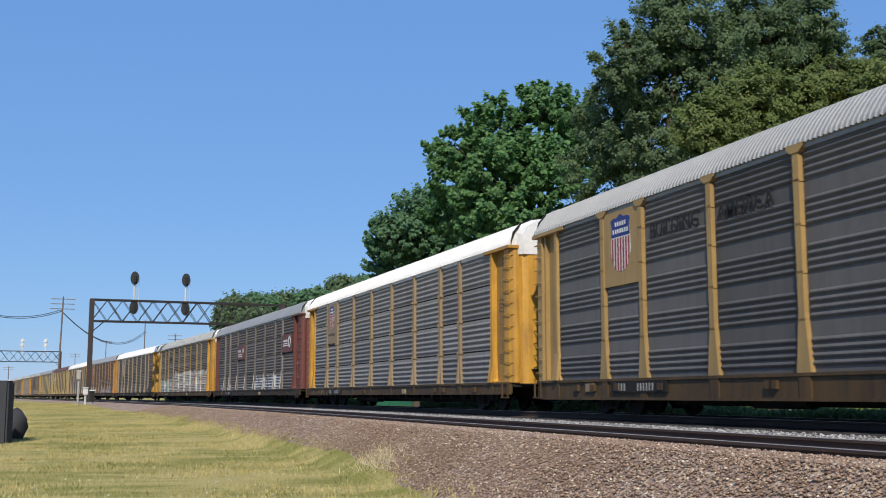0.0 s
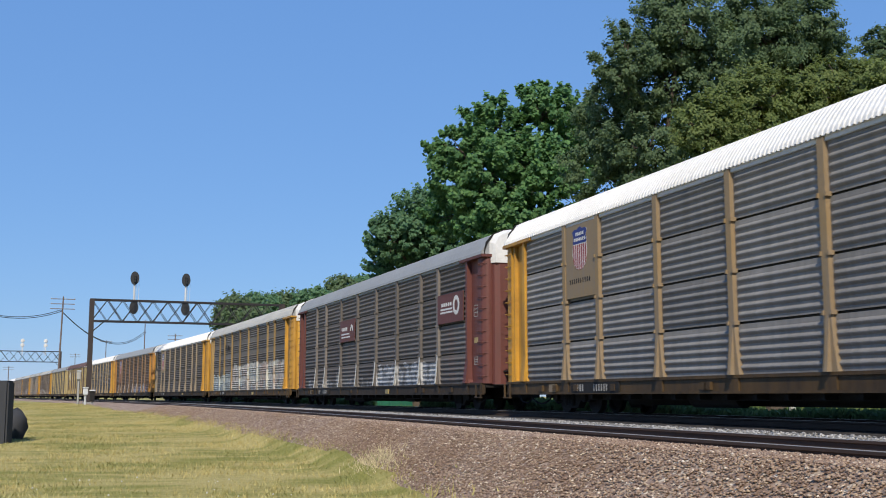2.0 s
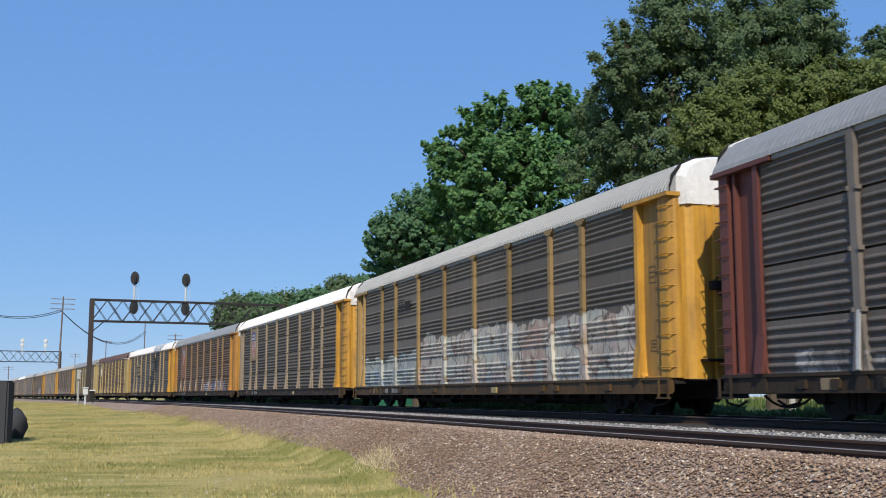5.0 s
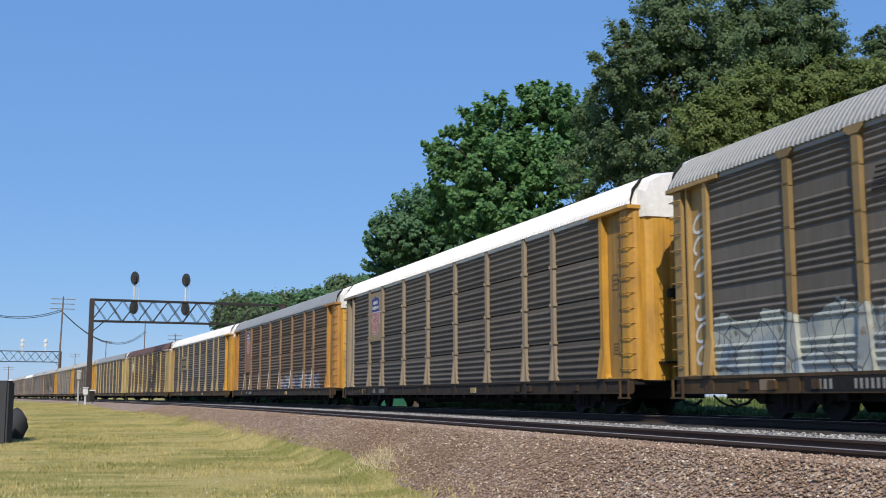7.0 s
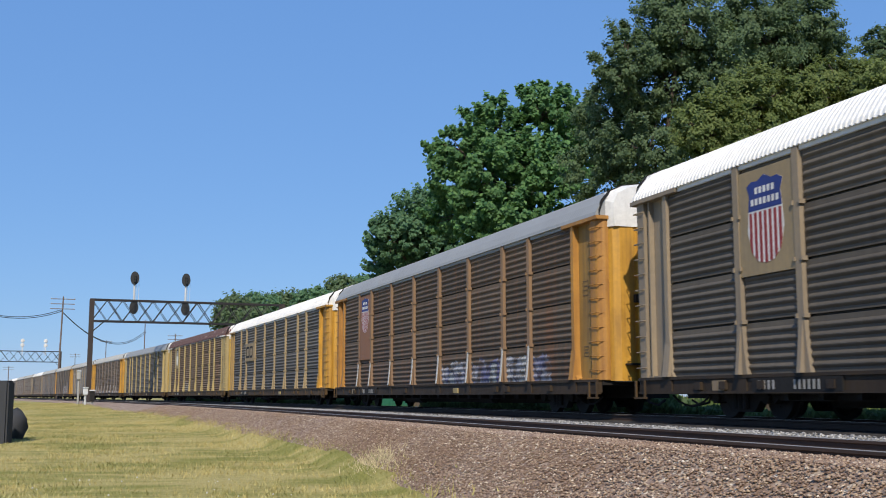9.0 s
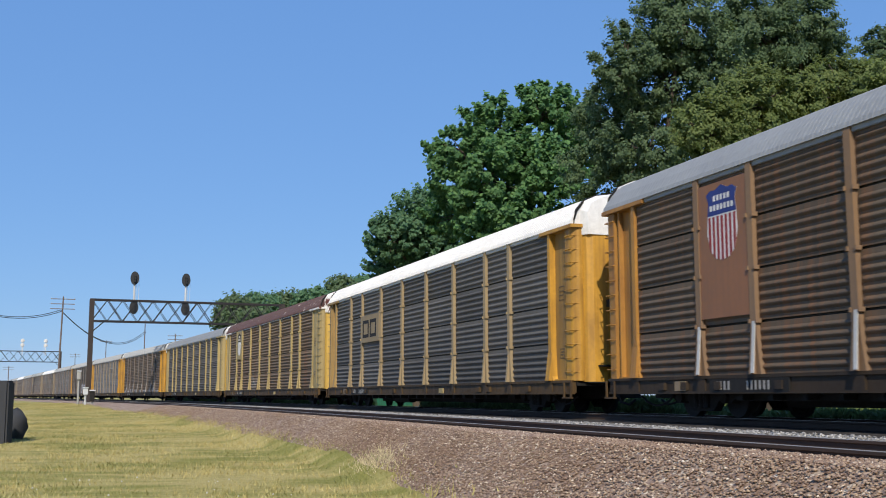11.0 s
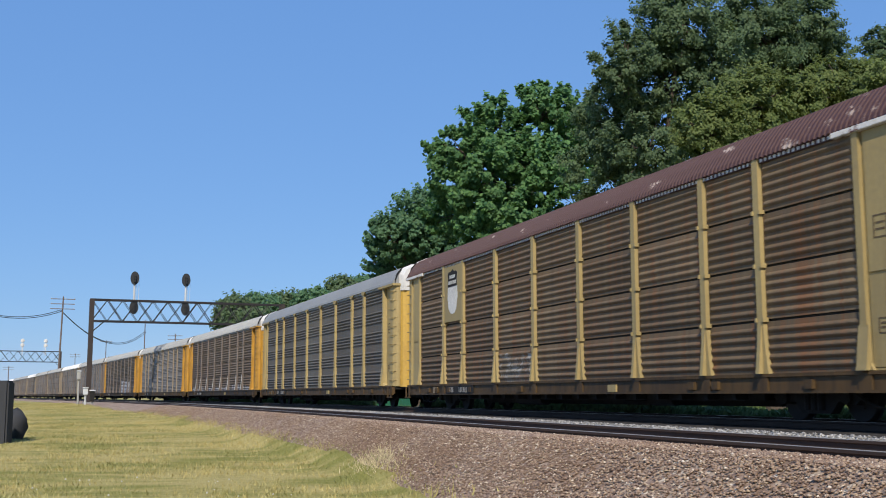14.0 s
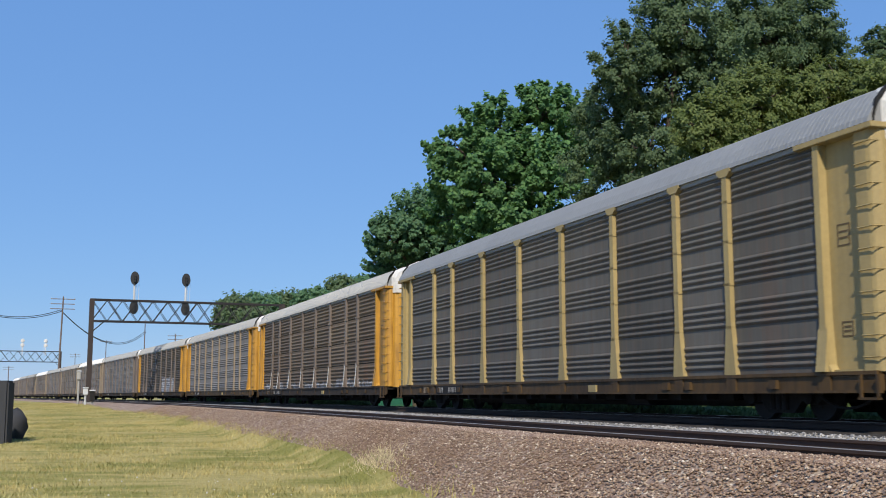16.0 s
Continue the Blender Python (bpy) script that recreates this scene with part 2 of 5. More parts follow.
def side_metal(name, base, dirt, car, graffiti=None, rust=0.0):
    """Galvanised side sheet in the car's own space; graffiti: rows of (x from, x to, top, how solid, colours)."""
    m, nt, bs = nodes_of(name)
    v = coords(nt, car)
    vs = coords(nt, car, (5.0, 1.0, 0.25))
    patches = ramp(nt, noise_tex(nt, v, 0.45, 5), [(0.35, grey(0)), (0.7, grey(1))])
    streaks = ramp(nt, noise_tex(nt, vs, 1.0, 5), [(0.4, grey(0)), (0.75, grey(1))])
    fine = noise_tex(nt, v, 7, 6, 0.7)
    f = math_node(nt, "MULTIPLY", math_node(nt, "ADD", patches, streaks), 0.5)
    col = mix(nt, f, base, dirt)
    info = nt.nodes.new("ShaderNodeObjectInfo")
    col = mix(nt, 1.0, col, ramp(nt, info.outputs["Random"], [(0, grey(0.70)), (1, grey(1.04))]), "MULTIPLY")
    col = mix(nt, 0.3, col, ramp(nt, fine, [(0.3, grey(0.4)), (0.7, grey(1))]), "MULTIPLY")
    if rust:
        runs = noise_tex(nt, coords(nt, car, (3.2, 1.0, 0.16)), 1.4, 6, 0.65)
        col = mix(nt, math_node(nt, "MULTIPLY", ramp(nt, runs, [(0.48, grey(0)), (0.66, grey(1))]), rust), col, (0.20, 0.085, 0.032))
    metal = 0.1
    if graffiti:
        sep = nt.nodes.new("ShaderNodeSeparateXYZ")
        nt.links.new(v, sep.inputs[0])
        wob = noise_tex(nt, coords(nt, car, (1, 0.0, 1)), 1.1, 3)
        flat = coords(nt, car, (1, 0.0, 1))
        for x0, x1, top, solid, colours in graffiti:
            # letters piled up: cells of one colour each, with thin dark outlines and a bulging top
            nn = add(nt, "ShaderNodeTexNoise", Scale=0.9, Detail=2.0)
            nt.links.new(flat, nn.inputs["Vector"])
            shift = nt.nodes.new("ShaderNodeVectorMath")
            shift.operation = "MULTIPLY_ADD"
            nt.links.new(nn.outputs["Color"], shift.inputs[0])
            shift.inputs[1].default_value = (0.9, 0.0, 0.9)
            nt.links.new(flat, shift.inputs[2])
            cells = add(nt, "ShaderNodeTexVoronoi", Scale=1.15)
            edges = add(nt, "ShaderNodeTexVoronoi", Scale=1.15)
            edges.feature = "DISTANCE_TO_EDGE"
            for tex in (cells, edges):
                nt.links.new(shift.outputs[0], tex.inputs["Vector"])
            pick = nt.nodes.new("ShaderNodeSeparateColor")
            nt.links.new(cells.outputs["Color"], pick.inputs[0])
            zt = math_node(nt, "ADD", top - 0.75, math_node(nt, "MULTIPLY", wob, 0.9))
            zt = math_node(nt, "ADD", zt, math_node(nt, "MULTIPLY", pick.outputs[1], 0.16))
            a = math_node(nt, "LESS_THAN", sep.outputs[2], zt)
            b = math_node(nt, "GREATER_THAN", sep.outputs[0], x0)
            c = math_node(nt, "LESS_THAN", sep.outputs[0], x1)
            mask = math_node(nt, "MULTIPLY", math_node(nt, "MULTIPLY", a, b), c)
            stops = [(q / len(colours), cc) for q, cc in enumerate(colours)]
            fill = ramp(nt, pick.outputs[0], stops)
            fill = mix(nt, ramp(nt, noise_tex(nt, v, 1.6, 3), [(0.45, grey(0)), (0.62, grey(0.75))]), fill, colours[0])
            ink = mix(nt, ramp(nt, edges.outputs["Distance"], [(0.008, grey(0)), (0.024, grey(1))]), tuple(q * 0.5 for q in colours[-1]), fill)
            strokes = add(nt, "ShaderNodeTexWave", Scale=0.8, Distortion=7.0, Detail=2.0)
            nt.links.new(flat, strokes.inputs["Vector"])
            ink = mix(nt, ramp(nt, strokes.outputs["Fac"], [(0.0, grey(0.6)), (0.04, grey(0))]), ink, tuple(q * 0.35 for q in colours[-1]))
            wear = ramp(nt, noise_tex(nt, v, 3.5, 5), [(0.30 + 0.2 * (1 - solid), grey(0.1)), (0.44 + 0.2 * (1 - solid), grey(0.95))])
            col = mix(nt, math_node(nt, "MULTIPLY", mask, wear), col, ink)
    nt.links.new(col, bs.inputs["Base Color"])
    bs.inputs["Metallic"].default_value = metal
    nt.links.new(ramp(nt, fine, [(0.2, grey(0.55)), (0.8, grey(0.8))]), bs.inputs["Roughness"])
    bump(nt, bs, fine, 0.1, 0.01)
    return m


# ---------------------------------------------------------------- mesh tools
class Shape:
    def __init__(self):
        self.v, self.f = [], []

    def face(self, pts):
        n = len(self.v)
        self.v += [tuple(p) for p in pts]
        self.f.append(tuple(range(n, n + len(pts))))

    def box(self, x0, x1, y0, y1, z0, z1):
        n = len(self.v)
        self.v += [(x, y, z) for z in (z0, z1) for y in (y0, y1) for x in (x0, x1)]
        self.f += [tuple(n + i for i in q) for q in ((0, 2, 3, 1), (4, 5, 7, 6), (0, 1, 5, 4), (2, 6, 7, 3), (0, 4, 6, 2), (1, 3, 7, 5))]
        return self

    def sweep(self, rings, closed=True, caps=True):
        """Joins rings of equal length into a skin."""
        n, k = len(self.v), len(rings[0])
        for r in rings:
            self.v += [tuple(p) for p in r]
        for i in range(len(rings) - 1):
            for j in range(k if closed else k - 1):
                a, b = n + i * k + j, n + i * k + (j + 1) % k
                self.f.append((a, b, b + k, a + k))
        if caps and closed:
            self.f.append(tuple(n + j for j in reversed(range(k))))
            self.f.append(tuple(n + (len(rings) - 1) * k + j for j in range(k)))
        return self

    def tube(self, p0, p1, r0, r1=None, sides=8):
        p0, p1 = Vector(p0), Vector(p1)
        r1 = r0 if r1 is None else r1
        d = (p1 - p0).normalized()
        a = d.orthogonal().normalized()
        b = d.cross(a)
        rings = []
        for p, r in ((p0, r0), (p1, r1)):
            rings.append([p + (a * math.cos(2 * math.pi * i / sides) + b * math.sin(2 * math.pi * i / sides)) * r for i in range(sides)])
        return self.sweep(rings)

    def plate(self, outline, y0, y1):
        """An outline in x and z, given thickness along y."""
        return self.sweep([[(x, y0, z) for x, z in outline], [(x, y1, z) for x, z in outline]])

    def mesh(self, name="shape", bevel=0.0, smooth=False):
        me = bpy.data.meshes.new(name)
        me.from_pydata(self.v, [], self.f)
        bm = bmesh.new()
        bm.from_mesh(me)
        bmesh.ops.recalc_face_normals(bm, faces=bm.faces)
        if bevel:
            bmesh.ops.bevel(bm, geom=list(bm.edges), offset=bevel, segments=2, affect="EDGES", clamp_overlap=True)
        if smooth:
            for fc in bm.faces:
                fc.smooth = True
        bm.to_mesh(me)
        bm.free()
        return me


def part(name, me, material, parent=None, label="", at=None):
    if isinstance(me, Shape):
        me = me.mesh(name)
    if not me.materials:
        me.materials.append(None)
    ob = new(name, me)
    ob.material_slots[0].link = "OBJECT"
    ob.material_slots[0].material = material
    if parent is not None:
        ob.parent = parent
    if at is not None:
        ob.matrix_basis = at
    if label:
        ob["label"] = label
    return ob


def big_mesh(name, verts, faces, material, smooth=False):
    """One mesh from numpy arrays: faces all of one size."""
    me = bpy.data.meshes.new(name)
    verts, faces = np.asarray(verts, np.float32), np.asarray(faces, np.int32)
    k = faces.shape[1]
    me.vertices.add(len(verts))
    me.vertices.foreach_set("co", verts.ravel())
    me.loops.add(faces.size)
    me.loops.foreach_set("vertex_index", faces.ravel())
    me.polygons.add(len(faces))
    me.polygons.foreach_set("loop_start", np.arange(0, faces.size, k, dtype=np.int32))
    if smooth:
        me.polygons.foreach_set("use_smooth", np.ones(len(faces), bool))
    me.update(calc_edges=True)
    me.materials.append(material)
    return new(name, me)


def empty(name, m=None):
    ob = new(name)
    if m is not None:
        ob.matrix_basis = m
    return ob


# ---------------------------------------------------------------- the line of the track
HEAD0, BEND1, BEND2 = -0.314253, 7.01657e-4, 1.94314e-6
STEP, S_MIN, S_MAX = 0.5, -300.0, 1500.0
S_AXIS = np.arange(S_MIN, S_MAX, STEP)
S_BEND = np.clip(S_AXIS, -40, 120)
S_HEAD = HEAD0 - (BEND1 * S_BEND + BEND2 * S_BEND ** 2)
S_X, S_Y = np.cumsum(np.sin(S_HEAD)) * STEP, np.cumsum(np.cos(S_HEAD)) * STEP
ZERO = int(-S_MIN / STEP)
S_X, S_Y = S_X + 9.8078 - S_X[ZERO], S_Y + 9.0976 - S_Y[ZERO]
S_X, S_Y = S_X + 1.6 * np.cos(S_HEAD), S_Y - 1.6 * np.sin(S_HEAD)


def track(s, off=0.0):
    """A point beside the train's track: s metres along it, off metres to its far side; and the heading."""
    a = np.interp(s, S_AXIS, S_HEAD)
    return np.interp(s, S_AXIS, S_X) + off * np.cos(a), np.interp(s, S_AXIS, S_Y) - off * np.sin(a), a


NEAR_TRACK = -6.45


def near_ground(y):
    return np.interp(y, [0, 15, 45, 95, 400], [-1.05, -0.95, -0.68, -0.28, -0.28])


def bed_height(o, y):
    """The top of the ballast across both tracks."""
    edge = near_ground(y) - 0.06
    x = np.asarray(o, float)
    knots = [-8.1, -7.9, -7.32, -7.1, -5.2, -4.5, -3.2, -2.2, 1.7, 3.6]
    heights = [-0.19, -0.115, -0.10, -0.17, -0.18, -0.185, -0.185, -0.18, -0.17, -0.66]
    slope = np.where(x < -9.4, edge + 0.08 * np.clip((x + 10.2) / 0.8, 0, 1), edge + 0.08 + (-0.27 - edge) * (x + 9.4) / 1.3)
    return np.where(x < -8.1, slope, np.interp(x, knots, heights))


def lawn_edge(x, y):
    """How far from the train's track the lawn laps over the foot of the ballast."""
    base = np.interp(y, [12, 14.8, 17, 19.3, 51, 62, 72, 90], [-9.45, -9.3, -9.14, -8.95, -9.02, -9.2, -9.84, -9.86])
    return base + 0.16 * noise.noise((x * 0.7, y * 0.7, 3)) + 0.07 * noise.noise((x * 2.3, y * 2.3, 6))


# ---------------------------------------------------------------- ground
def build_ground():
    offs = np.concatenate([[-900, -500, -250, -120, -70, -45], np.arange(-34, -10.6, 0.8), np.arange(-10.6, -8.45, 0.1), [-8, -6, -3, 0, 3, 4.5, 6, 9, 13, 20, 35, 70, 150, 400, 1200]])
    ss = np.concatenate([[-290, -150, -80, -50], np.arange(-30, 60, 1.0), np.arange(60, 200, 5.0), np.arange(200, 600, 40), [700, 900, 1200, 1499]])
    verts = []
    for s in ss:
        for o in offs:
            x, y, _ = track(s, o)
            z = float(near_ground(y)) if o < -8.5 else (-0.62 if o < 3.5 else -0.45)
            if -34 < o < -9:
                z += 0.05 * noise.noise((x * 0.35, y * 0.35, 0)) + 0.02 * noise.noise((x * 1.3, y * 1.3, 5))
            if -10.7 < o < -8.4:
                laps = o < lawn_edge(x, y)
                z = max(z, float(bed_height(o, y)) + 0.03) if laps else float(bed_height(o, y)) - 0.12
            verts.append((x, y, z))
    n = len(offs)
    faces = [(i * n + j, i * n + j + 1, (i + 1) * n + j + 1, (i + 1) * n + j) for i in range(len(ss) - 1) for j in range(n - 1)]
    ob = big_mesh("ground", verts, faces, GRASS, True)
    tagged(ob, "dry mown lawn of yellow and green grass", "ground", kind="structure")


def build_ballast():
    offs = np.array([-10.2, -9.4, -8.8, -8.1, -7.9, -7.6, -7.29, -7.1, -6.4, -5.6, -5.0, -4.3, -3.6, -2.9, -2.2, -1, 0, 1, 1.7, 2.6, 3.6])
    ss = np.concatenate([np.arange(-60, 100, 1.0), np.arange(100, 700, 6.0)])
    verts = []
    for s in ss:
        for o in offs:
            x, y, _ = track(s, o)
            verts.append((x, y, float(bed_height(o, y)) + 0.015 * noise.noise((x * 2, y * 2, 0))))
    n = len(offs)
    faces = [(i * n + j, i * n + j + 1, (i + 1) * n + j + 1, (i + 1) * n + j) for i in range(len(ss) - 1) for j in range(n - 1)]
    ob = big_mesh("ballast", verts, faces, BALLAST, True)
    tagged(ob, "pinkish-brown crushed stone ballast under the tracks", "ballast", kind="structure")


def build_strip(name, offs, rise, material, label):
    offs = np.array(offs)
    last = len(offs) - 1
    ss = np.concatenate([np.arange(-60, 60, 0.4), np.arange(60, 400, 3.0)])
    verts = []
    for s in ss:
        for j, o in enumerate(offs):
            x, y, _ = track(s, o)
            up = rise + 0.02 * noise.noise((x * 3, y * 3, 1)) if 0 < j < last else -0.02
            verts.append((x, y, float(bed_height(o, y)) + up))
    n = len(offs)
    faces = [(i * n + j, i * n + j + 1, (i + 1) * n + j + 1, (i + 1) * n + j) for i in range(len(ss) - 1) for j in range(n - 1)]
    ob = big_mesh(name, verts, faces, material, True)
    tagged(ob, label, "ballast", kind="structure")


def build_stones(name, s, o, low, high, material, label, seed, lift=0.006):
    rng = np.random.default_rng(seed)
    base = np.array([[1, 0, 0], [-1, 0, 0], [0, 1, 0], [0, -1, 0], [0, 0, 1], [0, 0, -1]], float)
    tri = np.array([[0, 2, 4], [2, 1, 4], [1, 3, 4], [3, 0, 4], [2, 0, 5], [1, 2, 5], [3, 1, 5], [0, 3, 5]])
    x, y, _ = track(s, o)
    bare = (o > np.array([lawn_edge(a, b) for a, b in zip(x, y)]) + rng.exponential(0.05, len(x)) * np.sign(rng.uniform(-0.4, 1, len(x)))) & (y > 6)
    x, y, o = x[bare], y[bare], o[bare]
    n = len(x)
    z = bed_height(o, y) + lift
    size = rng.uniform(low, high, n)[:, None, None]
    jitter = base[None] * rng.uniform(0.55, 1.3, (n, 6, 1)) + rng.normal(0, 0.18, (n, 6, 3))
    ang = rng.uniform(0, 6.28, n)
    c, sn = np.cos(ang)[:, None], np.sin(ang)[:, None]
    jx, jy = jitter[..., 0] * c - jitter[..., 1] * sn, jitter[..., 0] * sn + jitter[..., 1] * c
    pts = np.stack([jx, jy, jitter[..., 2] * 0.5], -1) * size + np.stack([x, y, z + 0.012], -1)[:, None]
    faces = (tri[None] + (np.arange(n) * 6)[:, None, None]).reshape(-1, 3)
    ob = big_mesh(name, pts.reshape(-1, 3), faces, material)
    tagged(ob, label, "stones", kind="stuff")


def build_blades():
    rng = np.random.default_rng(5)
    s = np.concatenate([rng.uniform(-12, 45, 120000), rng.uniform(45, 120, 90000)])
    N = len(s)
    o = -8.7 - rng.uniform(0, 1, N) ** 1.1 * np.where(s < 45, 13.5, 24)
    x, y, _ = track(s, o)
    keep = (y > 11) & (np.abs(x) < y * 0.46 + 1) & (x < 2.5)
    x, y, o = x[keep], y[keep], o[keep]
    inner = np.array([lawn_edge(a, b) for a, b in zip(x, y)]) + rng.exponential(0.12, len(x)) - o
    keep = inner > 0
    x, y, o, inner = x[keep], y[keep], o[keep], inner[keep]
    n = len(x)
    z = np.where(o > -10.6, np.maximum(near_ground(y), bed_height(o, y) + 0.03), near_ground(y))
    tall = np.array([noise.noise((a * 0.8, b * 0.8, 2)) for a, b in zip(x, y)])
    edge = np.exp(-(inner / 0.5) ** 2)
    h = rng.uniform(0.012, 0.04, n) * (1 + 0.7 * tall) * (1 + 4.0 * np.clip(tall + 0.25, 0, 1) * edge * (rng.uniform(0, 1, n) < 0.5))
    w = rng.uniform(0.006, 0.014, n) * (1 + np.clip(y - 40, 0, 60) / 40)
    ang = rng.uniform(0, 6.28, n)
    lean = rng.normal(0, 0.03, (n, 2))
    dx, dy = np.cos(ang) * w, np.sin(ang) * w
    v = np.stack([np.stack([x - dx, y - dy, z - 0.01], -1), np.stack([x + dx, y + dy, z - 0.01], -1), np.stack([x + lean[:, 0], y + lean[:, 1], z + h + 0.02], -1)], 1)
    ob = big_mesh("grass", v.reshape(-1, 3), np.arange(n * 3).reshape(-1, 3), BLADES)
    tagged(ob, "short dry blades of mown grass", "grass", kind="stuff")


def build_clover():
    rng = np.random.default_rng(21)
    n = 260
    s, o = rng.uniform(-8, 14, n), rng.uniform(-15, -10.4, n)
    x, y, _ = track(s, o)
    clump = np.array([noise.noise((a * 0.6, b * 0.6, 9)) for a, b in zip(x, y)]) > 0.05
    x, y = x[clump], y[clump]
    n = len(x)
    base = np.array([[1, 0, 0], [-0.5, 0.87, 0], [-0.5, -0.87, 0], [0, 0, 1.2]])
    tri = np.array([[0, 1, 3], [1, 2, 3], [2, 0, 3], [0, 2, 1]])
    v = base[None] * rng.uniform(0.012, 0.02, (n, 1, 1)) + np.stack([x, y, near_ground(y) + 0.055], -1)[:, None]
    f = (tri[None] + (np.arange(n) * 4)[:, None, None]).reshape(-1, 3)
    ob = big_mesh("clover_flowers", v.reshape(-1, 3), f, WHITE_MARK)
    tagged(ob, "tiny white clover heads in the lawn", "flowers", kind="stuff")


def build_weeds():
    """Rank weeds added along the train's far side, in place of the deep shade there."""
    rng = np.random.default_rng(8)
    n = 75000
    s, o = rng.uniform(8.0, 130, n), rng.uniform(2.9, 3.9, n)
    clear = (s < 46.6) | (s > 57.3)
    s, o = s[clear], o[clear]
    n = len(s)
    x, y, _ = track(s, o)
    hump = np.array([noise.noise((a * 0.5, b * 0.5, 4)) for a, b in zip(x, y)])
    h = (0.85 + 0.3 * hump) * np.sqrt(rng.uniform(0, 1, n)) * np.clip((s - 17.0) / 6, 0.72, 1)
    w = rng.uniform(0.03, 0.09, n)
    a = rng.uniform(0, 6.28, n)
    z = -0.55 + h
    dx, dy = np.cos(a) * w, np.sin(a) * w
    tilt = rng.normal(0, 0.05, n)
    v = np.stack([np.stack([x - dx, y - dy, z - 0.02], -1), np.stack([x + tilt, y, z - w * 1.4], -1), np.stack([x + dx, y + dy, z + 0.02], -1), np.stack([x - tilt, y, z + w * 1.4], -1)], 1)
    ob = big_mesh("weeds", v.reshape(-1, 3), np.arange(n * 4).reshape(-1, 4), LEAF_DARK)
    tagged(ob, "green weeds added beyond the train in place of deep shade", "weeds", kind="stuff")


def build_long_grass():
    rng = np.random.default_rng(31)
    n = 80000
    s, o = rng.uniform(0, 110, n), 4.0 + 34.0 * rng.uniform(0, 1, n) ** 1.8
    x, y, _ = track(s, o)
    clump = np.array([noise.noise((a * 0.45, b * 0.45, 12)) for a, b in zip(x, y)])
    h = rng.uniform(0.12, 0.38, n) * (1 + 0.7 * clump) * (1 + np.clip(o - 9, 0, 12) / 9)
    w = rng.uniform(0.012, 0.03, n) * (1 + np.clip(o - 8, 0, 20) / 6)
    ang = rng.uniform(0, 6.28, n)
    dx, dy = np.cos(ang) * w, np.sin(ang) * w
    lean = rng.normal(0, 0.07, (n, 2))
    z = np.full(n, -0.5)
    v = np.stack([np.stack([x - dx, y - dy, z], -1), np.stack([x + dx, y + dy, z], -1), np.stack([x + lean[:, 0], y + lean[:, 1], z + h], -1)], 1)
    ob = big_mesh("long_grass", v.reshape(-1, 3), np.arange(n * 3).reshape(-1, 3), LEAF_OLIVE)
    tagged(ob, "uncut green grass beyond the train", "grass", kind="stuff")


RAIL_SECTION = [(-0.075, -0.175), (0.075, -0.175), (0.075, -0.16), (0.012, -0.14), (0.010, -0.045), (0.036, -0.035), (0.036, -0.004), (-0.036, -0.004), (-0.036, -0.035), (-0.010, -0.045), (-0.012, -0.14), (-0.075, -0.16)]


def build_track(off, drop, label):
    line = empty("railway_track")
    tagged(line, label, "track", kind="structure")
    ss = np.concatenate([np.arange(-60, 140, 2.0), np.arange(140, 700, 8.0)])
    for side in (-0.7525, 0.7525):
        rings, tops = [], []
        for s in ss:
            ring = []
            for u, z in RAIL_SECTION:
                x, y, _ = track(s, off + side + u)
                ring.append((x, y, z - drop))
            rings.append(ring)
            x0, y0, _ = track(s, off + side - 0.033)
            x1, y1, _ = track(s, off + side + 0.033)
            tops.append([(x0, y0, -drop - 0.004), (x1, y1, -drop - 0.004), (x1, y1, -drop), (x0, y0, -drop)])
        rail = part("rail", Shape().sweep(rings), RAIL, line)
        part("rail_head", Shape().sweep(tops), RAIL_TOP, rail, "polished running surface")
    me = Shape().box(-0.115, 0.115, -1.3, 1.3, -0.14, 0).mesh("tie", 0.008)
    for i in range(150):
        s = -18 + i * 0.52
        x, y, a = track(s, off)
        rnd = random.Random(i + int(off * 10))
        part("tie", me, TIE, line, at=pose(x + rnd.uniform(-0.02, 0.02), y, -drop - 0.172 + rnd.uniform(-0.01, 0.012), 0, 0, math.degrees(-a) + 90 + rnd.uniform(-1.5, 1.5)))


# ---------------------------------------------------------------- auto rack cars
POSTS = [-11.98, -9.18, -7.25, -4.35, -1.45, 1.45, 4.35, 7.25, 9.18, 11.98]
SIDE_Y, PANEL_Z, EAVE = 1.55, 0.86, 4.93
MESHES = {}


def cached(key, build):
    if key not in MESHES:
        MESHES[key] = build()
    return MESHES[key]


def panel_mesh(width, profile, key):
    """A ribbed sheet standing on z = 0, facing -y; profile: rows of z and how far it stands out."""
    def build():
        sh = Shape()
        back = [(0.03, z) for z in (profile[-1][0], profile[0][0])]
        ring = [(-d, z) for z, d in profile] + back
        flat = [(0.0, z) for z, d in profile] + back
        rings = [(0.0, flat), (0.10, ring), (width - 0.10, ring), (width, flat)]
        sh.sweep([[(x, d, z) for d, z in r] for x, r in rings])
        return sh.mesh("panel")
    return cached(("panel", key, round(width, 3)), build)


def ribs(height, groups, depth=0.035, half=0.05):
    """The outline of a sheet with round ribs centred at the given heights."""
    rows = [(0.0, 0.0)]
    for c in groups:
        for k in range(7):
            u = -1 + k / 3
            rows.append((c + u * half, depth * math.cos(u * math.pi / 2) ** 1.2 if abs(u) < 1 else 0.0))
    rows.append((height, 0.0))
    return rows


